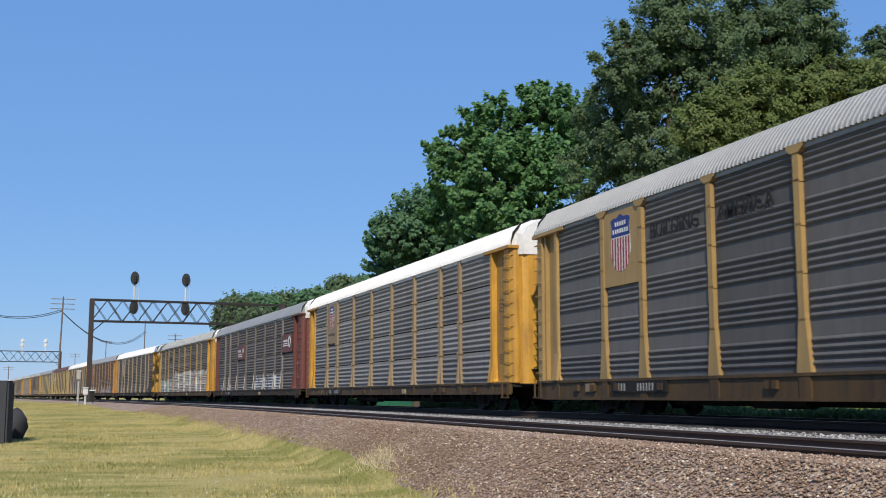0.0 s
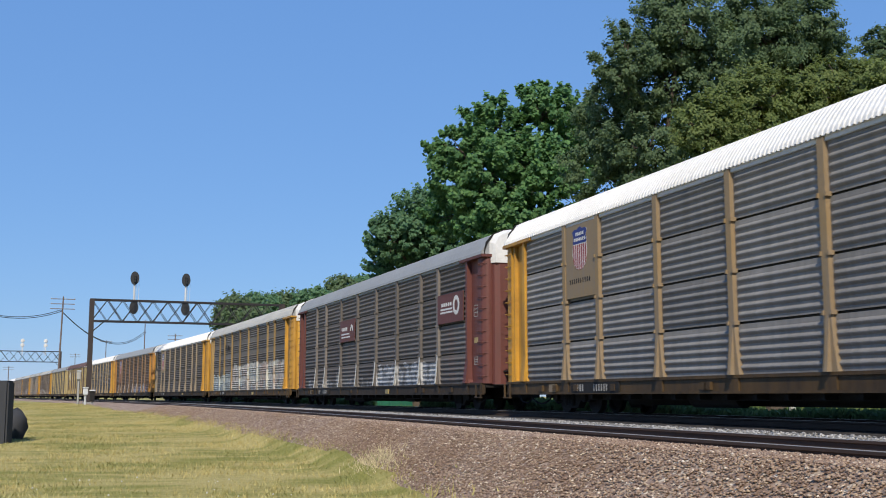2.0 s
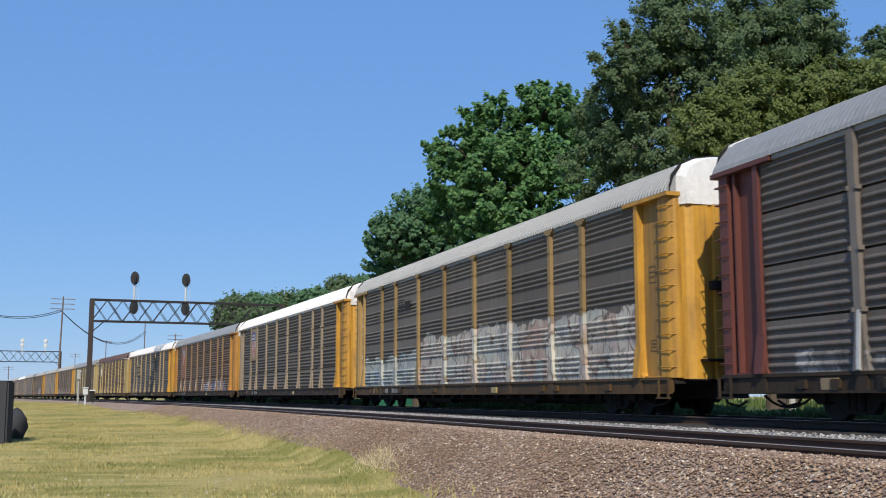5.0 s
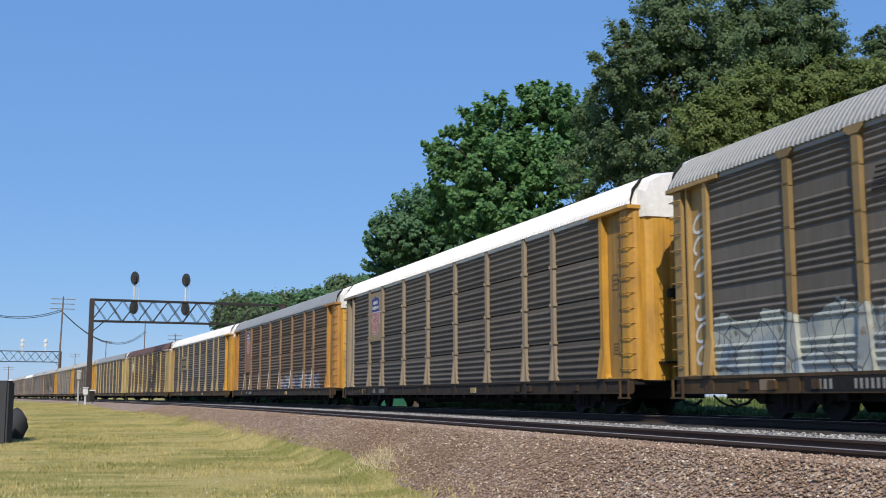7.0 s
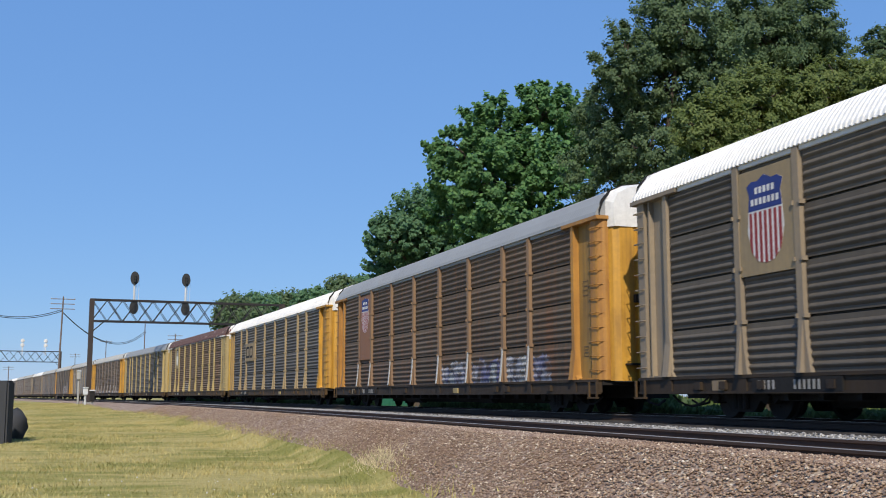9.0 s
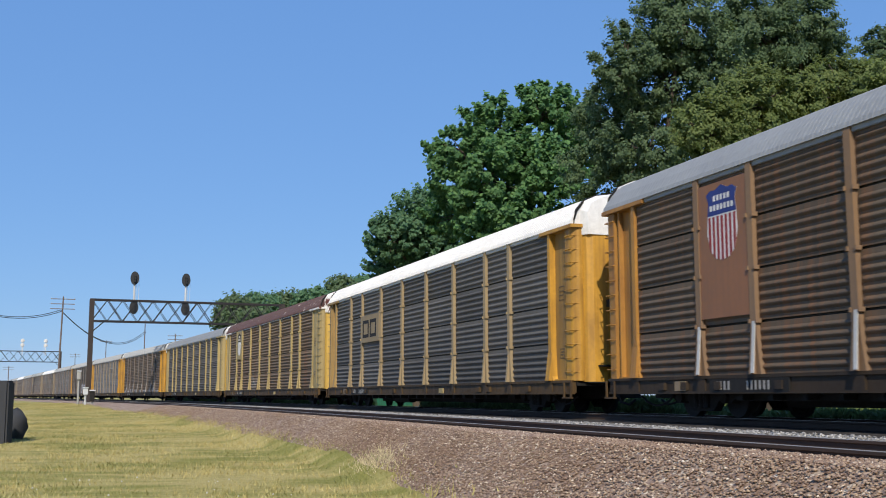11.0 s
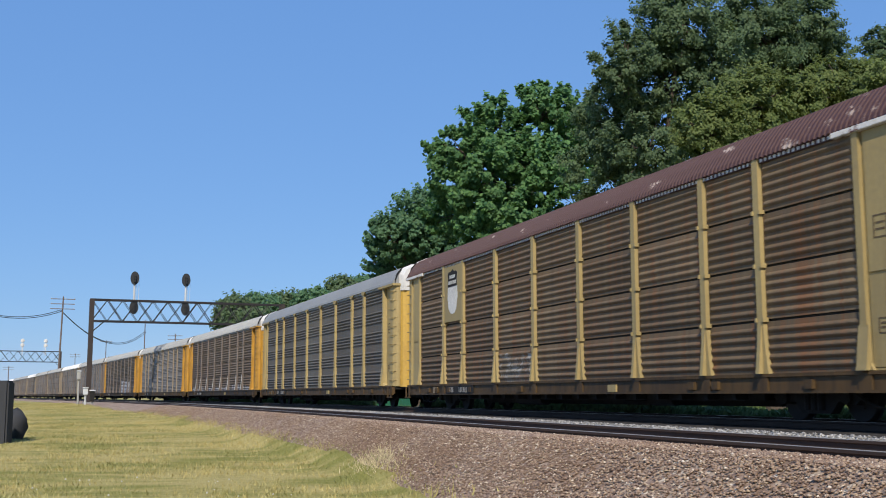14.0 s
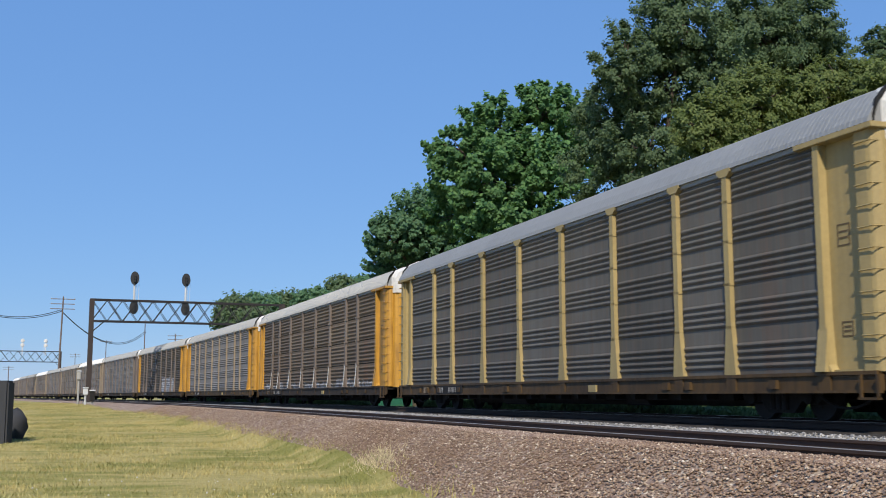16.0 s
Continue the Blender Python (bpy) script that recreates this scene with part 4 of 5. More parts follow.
STYLES = {
    1: style("grey ribbed auto rack car with yellow posts and lettering", "cap", OCHRE, OCHRE, SILL_YELLOW, ROOF_GREY, (0.146, 0.141, 0.136), (0.098, 0.093, 0.089)),
    2: style("white-roofed auto rack car with orange-yellow ends", "tier", YELLOW, DULL_YELLOW, SILL_YELLOW, ROOF_WHITE, GALV, GALV_D),
    3: style("grimy auto rack car with oxide red ends and graffiti", "tier", OXIDE, POST_GREY, SILL_BROWN, ROOF_GREY, (0.150, 0.140, 0.130), (0.098, 0.084, 0.072),
             paint_posts=(0.21, 0.185, 0.165), graffiti=[(-11, 1.4, 1.45, 0.25, [(0.40, 0.39, 0.37), (0.15, 0.14, 0.13), (0.28, 0.27, 0.26)]), (1.6, 9.2, 1.85, 0.6, [(0.50, 0.50, 0.49), (0.30, 0.31, 0.34), (0.44, 0.45, 0.46)])], smooth=True, feet=True, rust=0.25),
    4: style("grey auto rack car with large pale graffiti", "cap", YELLOW, TAN, SILL_YELLOW, ROOF_GREY, (0.178, 0.158, 0.134), (0.120, 0.102, 0.082),
             rear=OCHRE, paint_posts=(0.34, 0.235, 0.10), graffiti=[(-12, -4.6, 2.2, 0.95, [(0.50, 0.51, 0.43), (0.36, 0.41, 0.37), (0.24, 0.31, 0.38), (0.42, 0.43, 0.38), (0.30, 0.33, 0.33)]), (-4.2, 12, 2.75, 0.95, [(0.52, 0.51, 0.44), (0.42, 0.34, 0.31), (0.46, 0.47, 0.42), (0.33, 0.35, 0.34), (0.40, 0.30, 0.24)])]),
    5: style("white-roofed auto rack car with brownish grey sides", "tier", YELLOW, DULL_TAN, SILL_BROWN, ROOF_WHITE, (0.150, 0.128, 0.101), (0.104, 0.084, 0.062), rear=DULL_TAN),
    6: style("rusty brown auto rack car with blue graffiti", "tier", RUSTY_YELLOW, RUST_POST, SILL_BROWN, ROOF_GREY, (0.149, 0.112, 0.074), (0.094, 0.065, 0.042),
             graffiti=[(1.5, 10.5, 1.75, 0.55, [(0.46, 0.46, 0.46), (0.20, 0.20, 0.33), (0.40, 0.42, 0.40), (0.13, 0.13, 0.24)])], door=YELLOW, smooth=True, feet=True, rust=0.6),
    # ochre paints the shade on this yellow car's rear corner
    7: style("white-roofed auto rack car with dark grey ribbed sides", "tier", YELLOW, TAN, SILL_YELLOW, ROOF_WHITE, DARK, DARK_D, rear=OCHRE),
    8: style("brown-roofed auto rack car with pale yellow ends", "tier", PALE_YELLOW, PALE_YELLOW, SILL_YELLOW, ROOF_BROWN, (0.232, 0.167, 0.095), (0.133, 0.090, 0.054), header=PEELING, cap=PEELING, door=BRIGHT_YELLOW, flush=True, rust=0.75, graffiti=[(-4.2, -1.55, 1.85, 0.3, [(0.42, 0.41, 0.38), (0.2, 0.17, 0.13)])]),
    9: style("grey auto rack car with pale yellow posts", "cap", PALE_YELLOW, PALE_YELLOW, SILL_YELLOW, ROOF_GREY, (0.160, 0.152, 0.134), (0.105, 0.094, 0.076), rust=0.2, door=BRIGHT_YELLOW, smooth=True),
    10: style("brownish grey auto rack car with yellow ends", "tier", YELLOW, POST_GREY, SILL_BROWN, ROOF_GREY, BROWNISH, BROWNISH_D,
              graffiti=[(-12, 12, 1.35, 0.4, [(0.52, 0.52, 0.52), (0.3, 0.3, 0.32)])], feet=True, rust=0.4),
    11: style("grey auto rack car with yellow ends", "cap", YELLOW, DULL_TAN, SILL_YELLOW, ROOF_GREY, GALV, GALV_D),
    12: style("dark auto rack car with white graffiti", "tier", YELLOW, POST_GREY, SILL_BROWN, ROOF_GREY, (0.121, 0.100, 0.073), (0.083, 0.065, 0.046),
              graffiti=[(2, 9, 2.4, 0.7, [(0.6, 0.6, 0.62), (0.4, 0.42, 0.46)])]),
}
# distance haze is put into the far cars' duller, greyer colours
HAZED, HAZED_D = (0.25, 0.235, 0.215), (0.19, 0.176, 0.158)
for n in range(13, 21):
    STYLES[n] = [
        style("far auto rack car with sides and ends dulled for haze", "tier", DULL_TAN, POST_GREY, SILL_BROWN, ROOF_GREY, HAZED, HAZED_D),
        style("far grey auto rack car with ends greyed for haze", "cap", POST_GREY, POST_GREY, SILL_BROWN, ROOF_GREY, GALV, GALV_D),
        style("far white-roofed auto rack car with colours dulled for haze", "tier", DULL_TAN, POST_GREY, SILL_BROWN, ROOF_WHITE, HAZED, HAZED_D)][n % 3]
CARS = {}


def text_mesh(body, size):
    cu = bpy.data.curves.new("lettering", "FONT")
    cu.body, cu.size, cu.extrude, cu.offset = body, size, 0.004, 0.006
    tmp = new("lettering_source", cu)
    bpy.context.view_layer.update()
    me = bpy.data.meshes.new_from_object(tmp.evaluated_get(bpy.context.evaluated_depsgraph_get()))
    bpy.data.objects.remove(tmp)
    me.materials.clear()
    return me


def build_train():
    for k, st in STYLES.items():
        CARS[k] = build_car(k, st)
    # emblems and lettering (front of the car is +x)
    bx = (POSTS[1] + 0.09, POSTS[2] - 0.09)
    mid = (bx[0] + bx[1]) / 2
    emblem(CARS[1], mid, 4.05, 1.0, 1.35, NAVY, RED, OCHRE, (bx[0], bx[1], 3.05, 4.85))
    small = emblem(CARS[2], mid, 4.2, 0.85, 1.1, NAVY, RED, DULL_YELLOW, (bx[0], bx[1], 2.95, 4.85))
    marks(CARS[2], mid - 0.62, 3.32, [0.05] * 10, 0.12, BLACK_MARK, -SIDE_Y - 0.076, parent=small)
    emblem(CARS[5], mid, 3.75, 1.15, 1.65, NAVY, RED, TAN, (bx[0], bx[1], 2.72, 4.75))
    emblem(CARS[6], mid, 3.9, 1.1, 1.5, NAVY, RED, ORANGE_PLATE, (bx[0], bx[1], 2.0, 4.75))
    emblem(CARS[8], mid, 3.95, 1.0, 1.5, BLACK_MARK, WHITE_MARK, PALE_YELLOW, (bx[0], bx[1], 2.95, 4.85))
    y = -SIDE_Y - 0.085
    turned = pose(0, 0, 0, 90, 0, 0)
    for word, x in (("BUILDING", -6.85), ("AMERICA", -4.1)):
        part("lettering", text_mesh(word, 0.46), BLACK_MARK, CARS[1], "black slogan lettering", at=pose(x, y + 0.028, 3.97) @ turned)
    teeth = Shape()
    for i in range(170):
        x = -12.0 + i * 24.0 / 170
        teeth.box(x, x + 0.07, -SIDE_Y - 0.062, -SIDE_Y - 0.05, EAVE - 0.075, EAVE - 0.01)
    tagged(part("eave_teeth", teeth, ROOF_WHITE, CARS[8], "row of small white teeth under the eave"), kind="stuff")
    # plates with bars in place of marks
    p = part("sign_plate", Shape().box(9.3, 11.8, y - 0.03, y, 2.92, 3.92).mesh("plate", 0.006), OXIDE, CARS[3], "oxide red plate with a white ring mark")
    marks(CARS[3], 9.6, 3.26, [1.2], 0.06, WHITE_MARK, y - 0.031, parent=p)
    marks(CARS[3], 9.6, 3.37, [1.15], 0.06, WHITE_MARK, y - 0.031, parent=p)
    marks(CARS[3], 9.7, 3.50, [0.14, 0.14, 0.14, 0.14, 0.14], 0.12, WHITE_MARK, y - 0.031, parent=p)
    ring = Shape()
    n = 20
    ring.sweep([[(11.15 + r * math.cos(i * 2 * math.pi / n), yy, 3.48 + r * 1.1 * math.sin(i * 2 * math.pi / n)) for r, yy in ((0.17, y - 0.035), (0.30, y - 0.035), (0.30, y - 0.03), (0.17, y - 0.03))] for i in range(n + 1)], caps=False)
    part("ring_mark", ring, WHITE_MARK, p)
    p = part("sign_plate", Shape().box(-4.22, -1.7, y - 0.03, y, 2.9, 3.88).mesh("plate", 0.006), OXIDE, CARS[3], "oxide red plate with white bars")
    marks(CARS[3], -4.0, 3.08, [1.5], 0.06, WHITE_MARK, y - 0.031, parent=p)
    marks(CARS[3], -4.0, 3.22, [1.4], 0.06, WHITE_MARK, y - 0.031, parent=p)
    marks(CARS[3], -3.95, 3.40, [0.13, 0.13, 0.13, 0.13, 0.13], 0.16, WHITE_MARK, y - 0.031, parent=p)
    half = Shape()
    half.sweep([[(-2.22 + r * math.cos(a), yy, 3.35 + r * 1.2 * math.sin(a)) for r, yy in ((0.13, y - 0.035), (0.24, y - 0.035), (0.24, y - 0.03), (0.13, y - 0.03))] for a in (0.0, 0.52, 1.05, 1.57, 2.09, 2.62, 3.14)])
    part("ring_mark", half, WHITE_MARK, p)
    p = part("sign_plate", Shape().box(POSTS[2] + 0.1, POSTS[3] - 0.1, y - 0.03, y, 2.72, 3.88).mesh("plate", 0.006), TAN, CARS[7], "tan plate with thick black shapes")
    x0, z0 = POSTS[2] + 0.32, 2.93
    for u in (0.0, 1.12):
        for a, b, c, d in ((0.0, 0.95, 0.60, 0.74), (0.0, 0.16, 0.14, 0.60), (0.0, 0.95, 0.0, 0.14), (0.79, 0.95, 0.14, 0.60)):
            part("mark_bar", Shape().box(x0 + u + a, x0 + u + b, y - 0.035, y - 0.031, z0 + c, z0 + d), BLACK_MARK, p)
    sh = Shape()
    for i in range(5):
        sh.box(-6.9 + 0.03 * i, -6.0, y - 0.004, y, 3.75 + i * 0.09, 3.79 + i * 0.09)
    sh.box(-5.9, -5.2, y - 0.004, y, 3.75, 4.05)
    part("line_mark", sh, BLACK_MARK, CARS[4], "faint dark line mark")


def build_scrawl():
    """Loose looping strokes of white spray paint up the rear corner of car 4."""
    rnd = random.Random(12)
    y = -SIDE_Y + 0.086
    for i in range(7):
        z, cx = 1.3 + i * 0.46, -12.42
        turns = rnd.choice((1.2, 1.7, 2.3))
        rings = []
        for q in range(15):
            a = turns * math.pi * q / 14 + rnd.uniform(-0.12, 0.12) + i
            px, pz = cx + 0.26 * math.cos(a), z + 0.19 * math.sin(a * 1.0 + 0.4)
            nx, nz = 0.036 * math.cos(a), 0.036 * math.sin(a)
            rings.append([(px - nx, y - 0.004, pz - nz), (px + nx, y - 0.004, pz + nz), (px + nx, y, pz + nz), (px - nx, y, pz - nz)])
        part("scrawl", Shape().sweep(rings), WHITE_MARK, CARS[4], "looping white spray paint stroke")


def build_door_ribs():
    """Upright ribs over the brown-roofed car's end door and roof end, coloured dark for their shadows."""
    me = Shape().box(13.55, 13.68, -0.02, 0.02, 0.9, EAVE - 0.29).mesh("door_rib", 0.006)
    top = Shape().box(13.45, 13.68, -0.02, 0.02, EAVE - 0.28, EAVE + 0.5).mesh("cap_rib", 0.006)
    for i in range(6):
        part("door_rib", me, RUSTY_YELLOW, CARS[8], "upright rib in darker yellow for its shadow", at=pose(0, -1.0 + i * 0.4, 0))
        part("cap_rib", top, OXIDE, CARS[8], "upright rib in brown for its shadow", at=pose(0, -1.0 + i * 0.4, 0))


def build_tuft():
    rng = np.random.default_rng(77)
    n = 420
    s, o = rng.normal(12.6, 0.55, n), rng.normal(-8.95, 0.16, n)
    x, y, _ = track(s, o)
    z = bed_height(o, y)
    h, w = rng.uniform(0.05, 0.22, n), rng.uniform(0.004, 0.009, n)
    ang = rng.uniform(0, 6.28, n)
    dx, dy = np.cos(ang) * w, np.sin(ang) * w
    lean = rng.normal(0, 0.09, (n, 2))
    v = np.stack([np.stack([x - dx, y - dy, z], -1), np.stack([x + dx, y + dy, z], -1), np.stack([x + lean[:, 0], y + lean[:, 1], z + h], -1)], 1)
    ob = big_mesh("dry_grass_tuft", v.reshape(-1, 3), np.arange(n * 3).reshape(-1, 3), STRAW)
    tagged(ob, "bleached dry grass tuft at the ballast's edge", "grass", kind="stuff")


def build_end_marks():
    me = Shape().box(0, 0.004, 0, 0.055, 0, 0.11).mesh("bar")
    for k in (2, 3, 5, 7, 9):
        for i in range(9):
            if i != 6:
                part("letter_bar", me, BLACK_MARK, CARS[k], at=pose(13.62, -0.62 + i * 0.085, EAVE + 0.28))


def train_at(k, t):
    """The pose of car k at t seconds: its trucks stand on the track's line."""
    s = -4.94 + 28.7 * (k - 0.5) - 13.2075 * t - 0.5 * 0.041446 * t * t
    xa, ya, _ = track(s - 10.0)
    xb, yb, _ = track(s + 10.0)
    return pose((xa + xb) / 2, (ya + yb) / 2, 0, 0, 0, math.degrees(math.atan2(ya - yb, xa - xb)))


def motions():
    for k, car in CARS.items():
        walk(car, [(t, train_at(k, t)) for t in range(17)])
    # the wheels of the cars that pass close by roll with the train
    for k in range(1, 10):
        for ob in CARS[k].children_recursive:
            if ob.name.startswith("wheelset"):
                dx = ob.location.x
                rows = []
                for i in range(16 * FPS + 1):
                    t = i / FPS
                    turn = (13.2075 * t + 0.5 * 0.041446 * t * t) / 0.42
                    rows.append((t, pose(dx, 0, 0.42, 0, math.degrees(turn) % 360, 0)))
                walk(ob, rows)


# ---------------------------------------------------------------- signal bridges
def signal(parent_name, at, label, face, pole_mat, facing):
    sig = empty("railway_signal", at)
    tagged(sig, label, "railway signal", "signals on the bridges")
    part("mast", Shape().tube((0, 0, 0), (0, 0, 3.1), 0.11, 0.09, 10), pole_mat, sig)
    for z in ((0.45, 3.3) if face is SIGNAL_BLACK else (2.2, 3.2)):
        h = 0.66 if face is SIGNAL_BLACK else 0.45
        rings = []
        n = 18
        for d, r in ((-0.03, 0.98), (-0.03, 1.0), (0.02, 1.0), (0.02, 0.98)):
            rings.append([(r * 0.42 * math.cos(i * 2 * math.pi / n), d - 0.16, z + r * h * math.sin(i * 2 * math.pi / n)) for i in range(n)])
        head = part("target", Shape().sweep(rings), face, sig)
        part("lamp_case", Shape().box(-0.18, 0.18, -0.12, 0.22, z - 0.36, z + 0.36).mesh("case", 0.03), face, head)
        hood = Shape()
        for dz in (-0.26, 0.0, 0.26):
            hood.tube((0, -0.20, z + dz), (0, -0.45, z + dz - 0.02), 0.11, 0.12, 10)
        part("hood", hood, face, head)
    part("ladder", Shape().box(0.16, 0.19, 0.1, 0.13, -0.2, 3.2).box(0.42, 0.45, 0.1, 0.13, -0.2, 3.2), pole_mat, sig)
    return sig


def signal_bridge(at, span, height, deep, label, both, bays):
    br = empty("signal_bridge", at)
    tagged(br, label, "signal bridge", "signal bridges over the tracks")
    top, low = height, height - deep
    for y in (-0.45, 0.45):
        for z in (top, low):
            part("chord", Shape().box(-0.1, span, y - 0.07, y + 0.07, z - 0.08, z + 0.08), GANTRY, br)
        for i in range(bays):
            x0, x1 = span * i / bays, span * (i + 1) / bays
            a, b = (low, top) if i % 2 == 0 else (top, low)
            part("brace", Shape().tube((x0, y, a), (x1, y, b), 0.055, sides=4), GANTRY, br)
            part("brace", Shape().tube((x0, y, b), (x1, y, a), 0.035, sides=4), GANTRY, br)
    for i in range(bays + 1):
        x = span * i / bays
        part("cross_tie", Shape().box(x - 0.03, x + 0.03, -0.45, 0.45, low - 0.04, low + 0.02), GANTRY, br)
    for x in ((0.0, span) if both else (0.0,)):
        leg = part("leg", Shape().box(x - 0.2, x + 0.2, -0.55, -0.35, -0.6, top + 0.08).box(x - 0.2, x + 0.2, 0.35, 0.55, -0.6, top + 0.08), POST_RUST, br)
        lat = Shape()
        for i in range(14):
            z0, z1 = -0.4 + i * (top / 14), -0.4 + (i + 1) * (top / 14)
            s = 1 if i % 2 else -1
            lat.tube((x, -0.45 * s, z0), (x, 0.45 * s, z1), 0.035, sides=4)
        part("lacing", lat, POST_RUST, leg)
        d = 1 if x == 0 else -1
        part("knee_brace", Shape().tube((x, -0.4, low - 1.1), (x + d * 1.2, -0.4, low), 0.06, sides=4), GANTRY, br)
        part("footing", Shape().box(x - 0.5, x + 0.5, -0.9, 0.9, -1.0, -0.12).mesh("footing", 0.03), CONCRETE, br)
    rail = Shape()
    rail.box(0, span, 0.68, 0.71, top + 0.02, top + 0.05)
    part("walkway", rail.box(0.2, span, 0.5, 1.0, low - 0.02, low + 0.02), GANTRY, br)
    return br


def build_bridges():
    x, y, a = -33.6, 105.0, track(77.0)[2]
    at = pose(x, y, 0, 0, 0, math.degrees(-a))
    signal_bridge(at, 18.5, 9.62, 2.05, "dark steel lattice signal bridge spanning the tracks", True, 13)
    for d, z in ((3.85, 8.5), (8.75, 8.5)):
        signal("b", at @ pose(d, -0.2, z), "black oval signal heads on a silver mast", SIGNAL_BLACK, SILVER, 1)
    x2, y2, a2 = track(264.0, 3.4)
    at2 = pose(x2, y2, 0, 0, 0, 180 + math.degrees(-a2))
    signal_bridge(at2, 22.0, 10.6, 2.4, "distant steel lattice signal bridge", True, 12)
    for d in (3.3, 8.3):
        signal("b", at2 @ pose(d, -0.2, 9.8), "pale signal heads on a white mast", ROOF_WHITE, ROOF_WHITE, 1)


# ---------------------------------------------------------------- poles and cables
def pole(x, y, height, arms, wide, lean=0.0):
    p = empty("utility_pole", pose(x, y, -0.4, 0, lean, 4))
    tagged(p, "weathered wooden utility pole with crossarms", "utility pole", "utility poles along the line")
    part("shaft", Shape().tube((0, 0, 0), (0, 0, height + 0.4), 0.20, 0.13, 10), WOOD, p)
    for i in range(arms):
        z = height - 0.1 - i * 0.95
        arm = part("crossarm", Shape().box(-wide / 2, wide / 2, -0.2, -0.08, z - 0.07, z + 0.07), WOOD, p)
        ins = Shape()
        for j in range(6):
            u = -wide / 2 + 0.15 + j * (wide - 0.3) / 5
            ins.tube((u, -0.14, z + 0.07), (u, -0.14, z + 0.22), 0.05, sides=6)
        part("insulators", ins, SILVER, arm)
    return p


def cable(a, b, sag, r=0.05):
    cu = bpy.data.curves.new("cable", "CURVE")
    cu.dimensions, cu.bevel_depth, cu.bevel_resolution = "3D", r, 1
    sp = cu.splines.new("POLY")
    sp.points.add(20)
    a, b = Vector(a), Vector(b)
    for i in range(21):
        u = i / 20
        p = a.lerp(b, u) - Vector((0, 0, sag * 4 * u * (1 - u)))
        sp.points[i].co = (*p, 1)
    cu.materials.append(WIRE)
    ob = new("overhead_cable", cu)
    tagged(ob, "dark overhead cable sagging between poles", "cable", "overhead cables")


def ray(px, py, d):
    """A point d metres in front of the camera, px and py as shares of the picture's width from its centre."""
    pitch = radians(7.626)
    k = 2 * math.tan(radians(21.95)) * d
    right, up = px * k, py * k
    return right, d * math.cos(pitch) - up * math.sin(pitch), EYE + d * math.sin(pitch) + up * math.cos(pitch)


def build_poles():
    d = 212.0
    x, y, z = ray(-0.4308, -0.0536, d)
    pole(x, y, z, 3, 4.6, 1.2)
    hang = Vector((x, y, z - 2.6))
    left = Vector(ray(-0.56, -0.055, 190.0))
    right = Vector(ray(-0.336, -0.0925, 330.0))
    for k in range(2):
        cable(hang + Vector((0.2 * k, 0, -0.25 * k)), left + Vector((0.5 * k, 0, -0.3 * k)), 2.2, 0.07)
        cable(hang + Vector((0.2 * k, 0, -0.25 * k)), right + Vector((0.3 * k, 0, -0.3 * k)), 4.9, 0.075)
    for px, py, dd, arms, wide in ((-0.336, -0.080, 330.0, 1, 2.0), (-0.302, -0.096, 300.0, 2, 4.0), (-0.380, -0.103, 420.0, 1, 4.5), (-0.415, -0.118, 480.0, 2, 4.5), (-0.490, -0.132, 420.0, 2, 4.0)):
        xx, yy, zz = ray(px, py, dd)
        pole(xx, yy, zz, arms, wide)


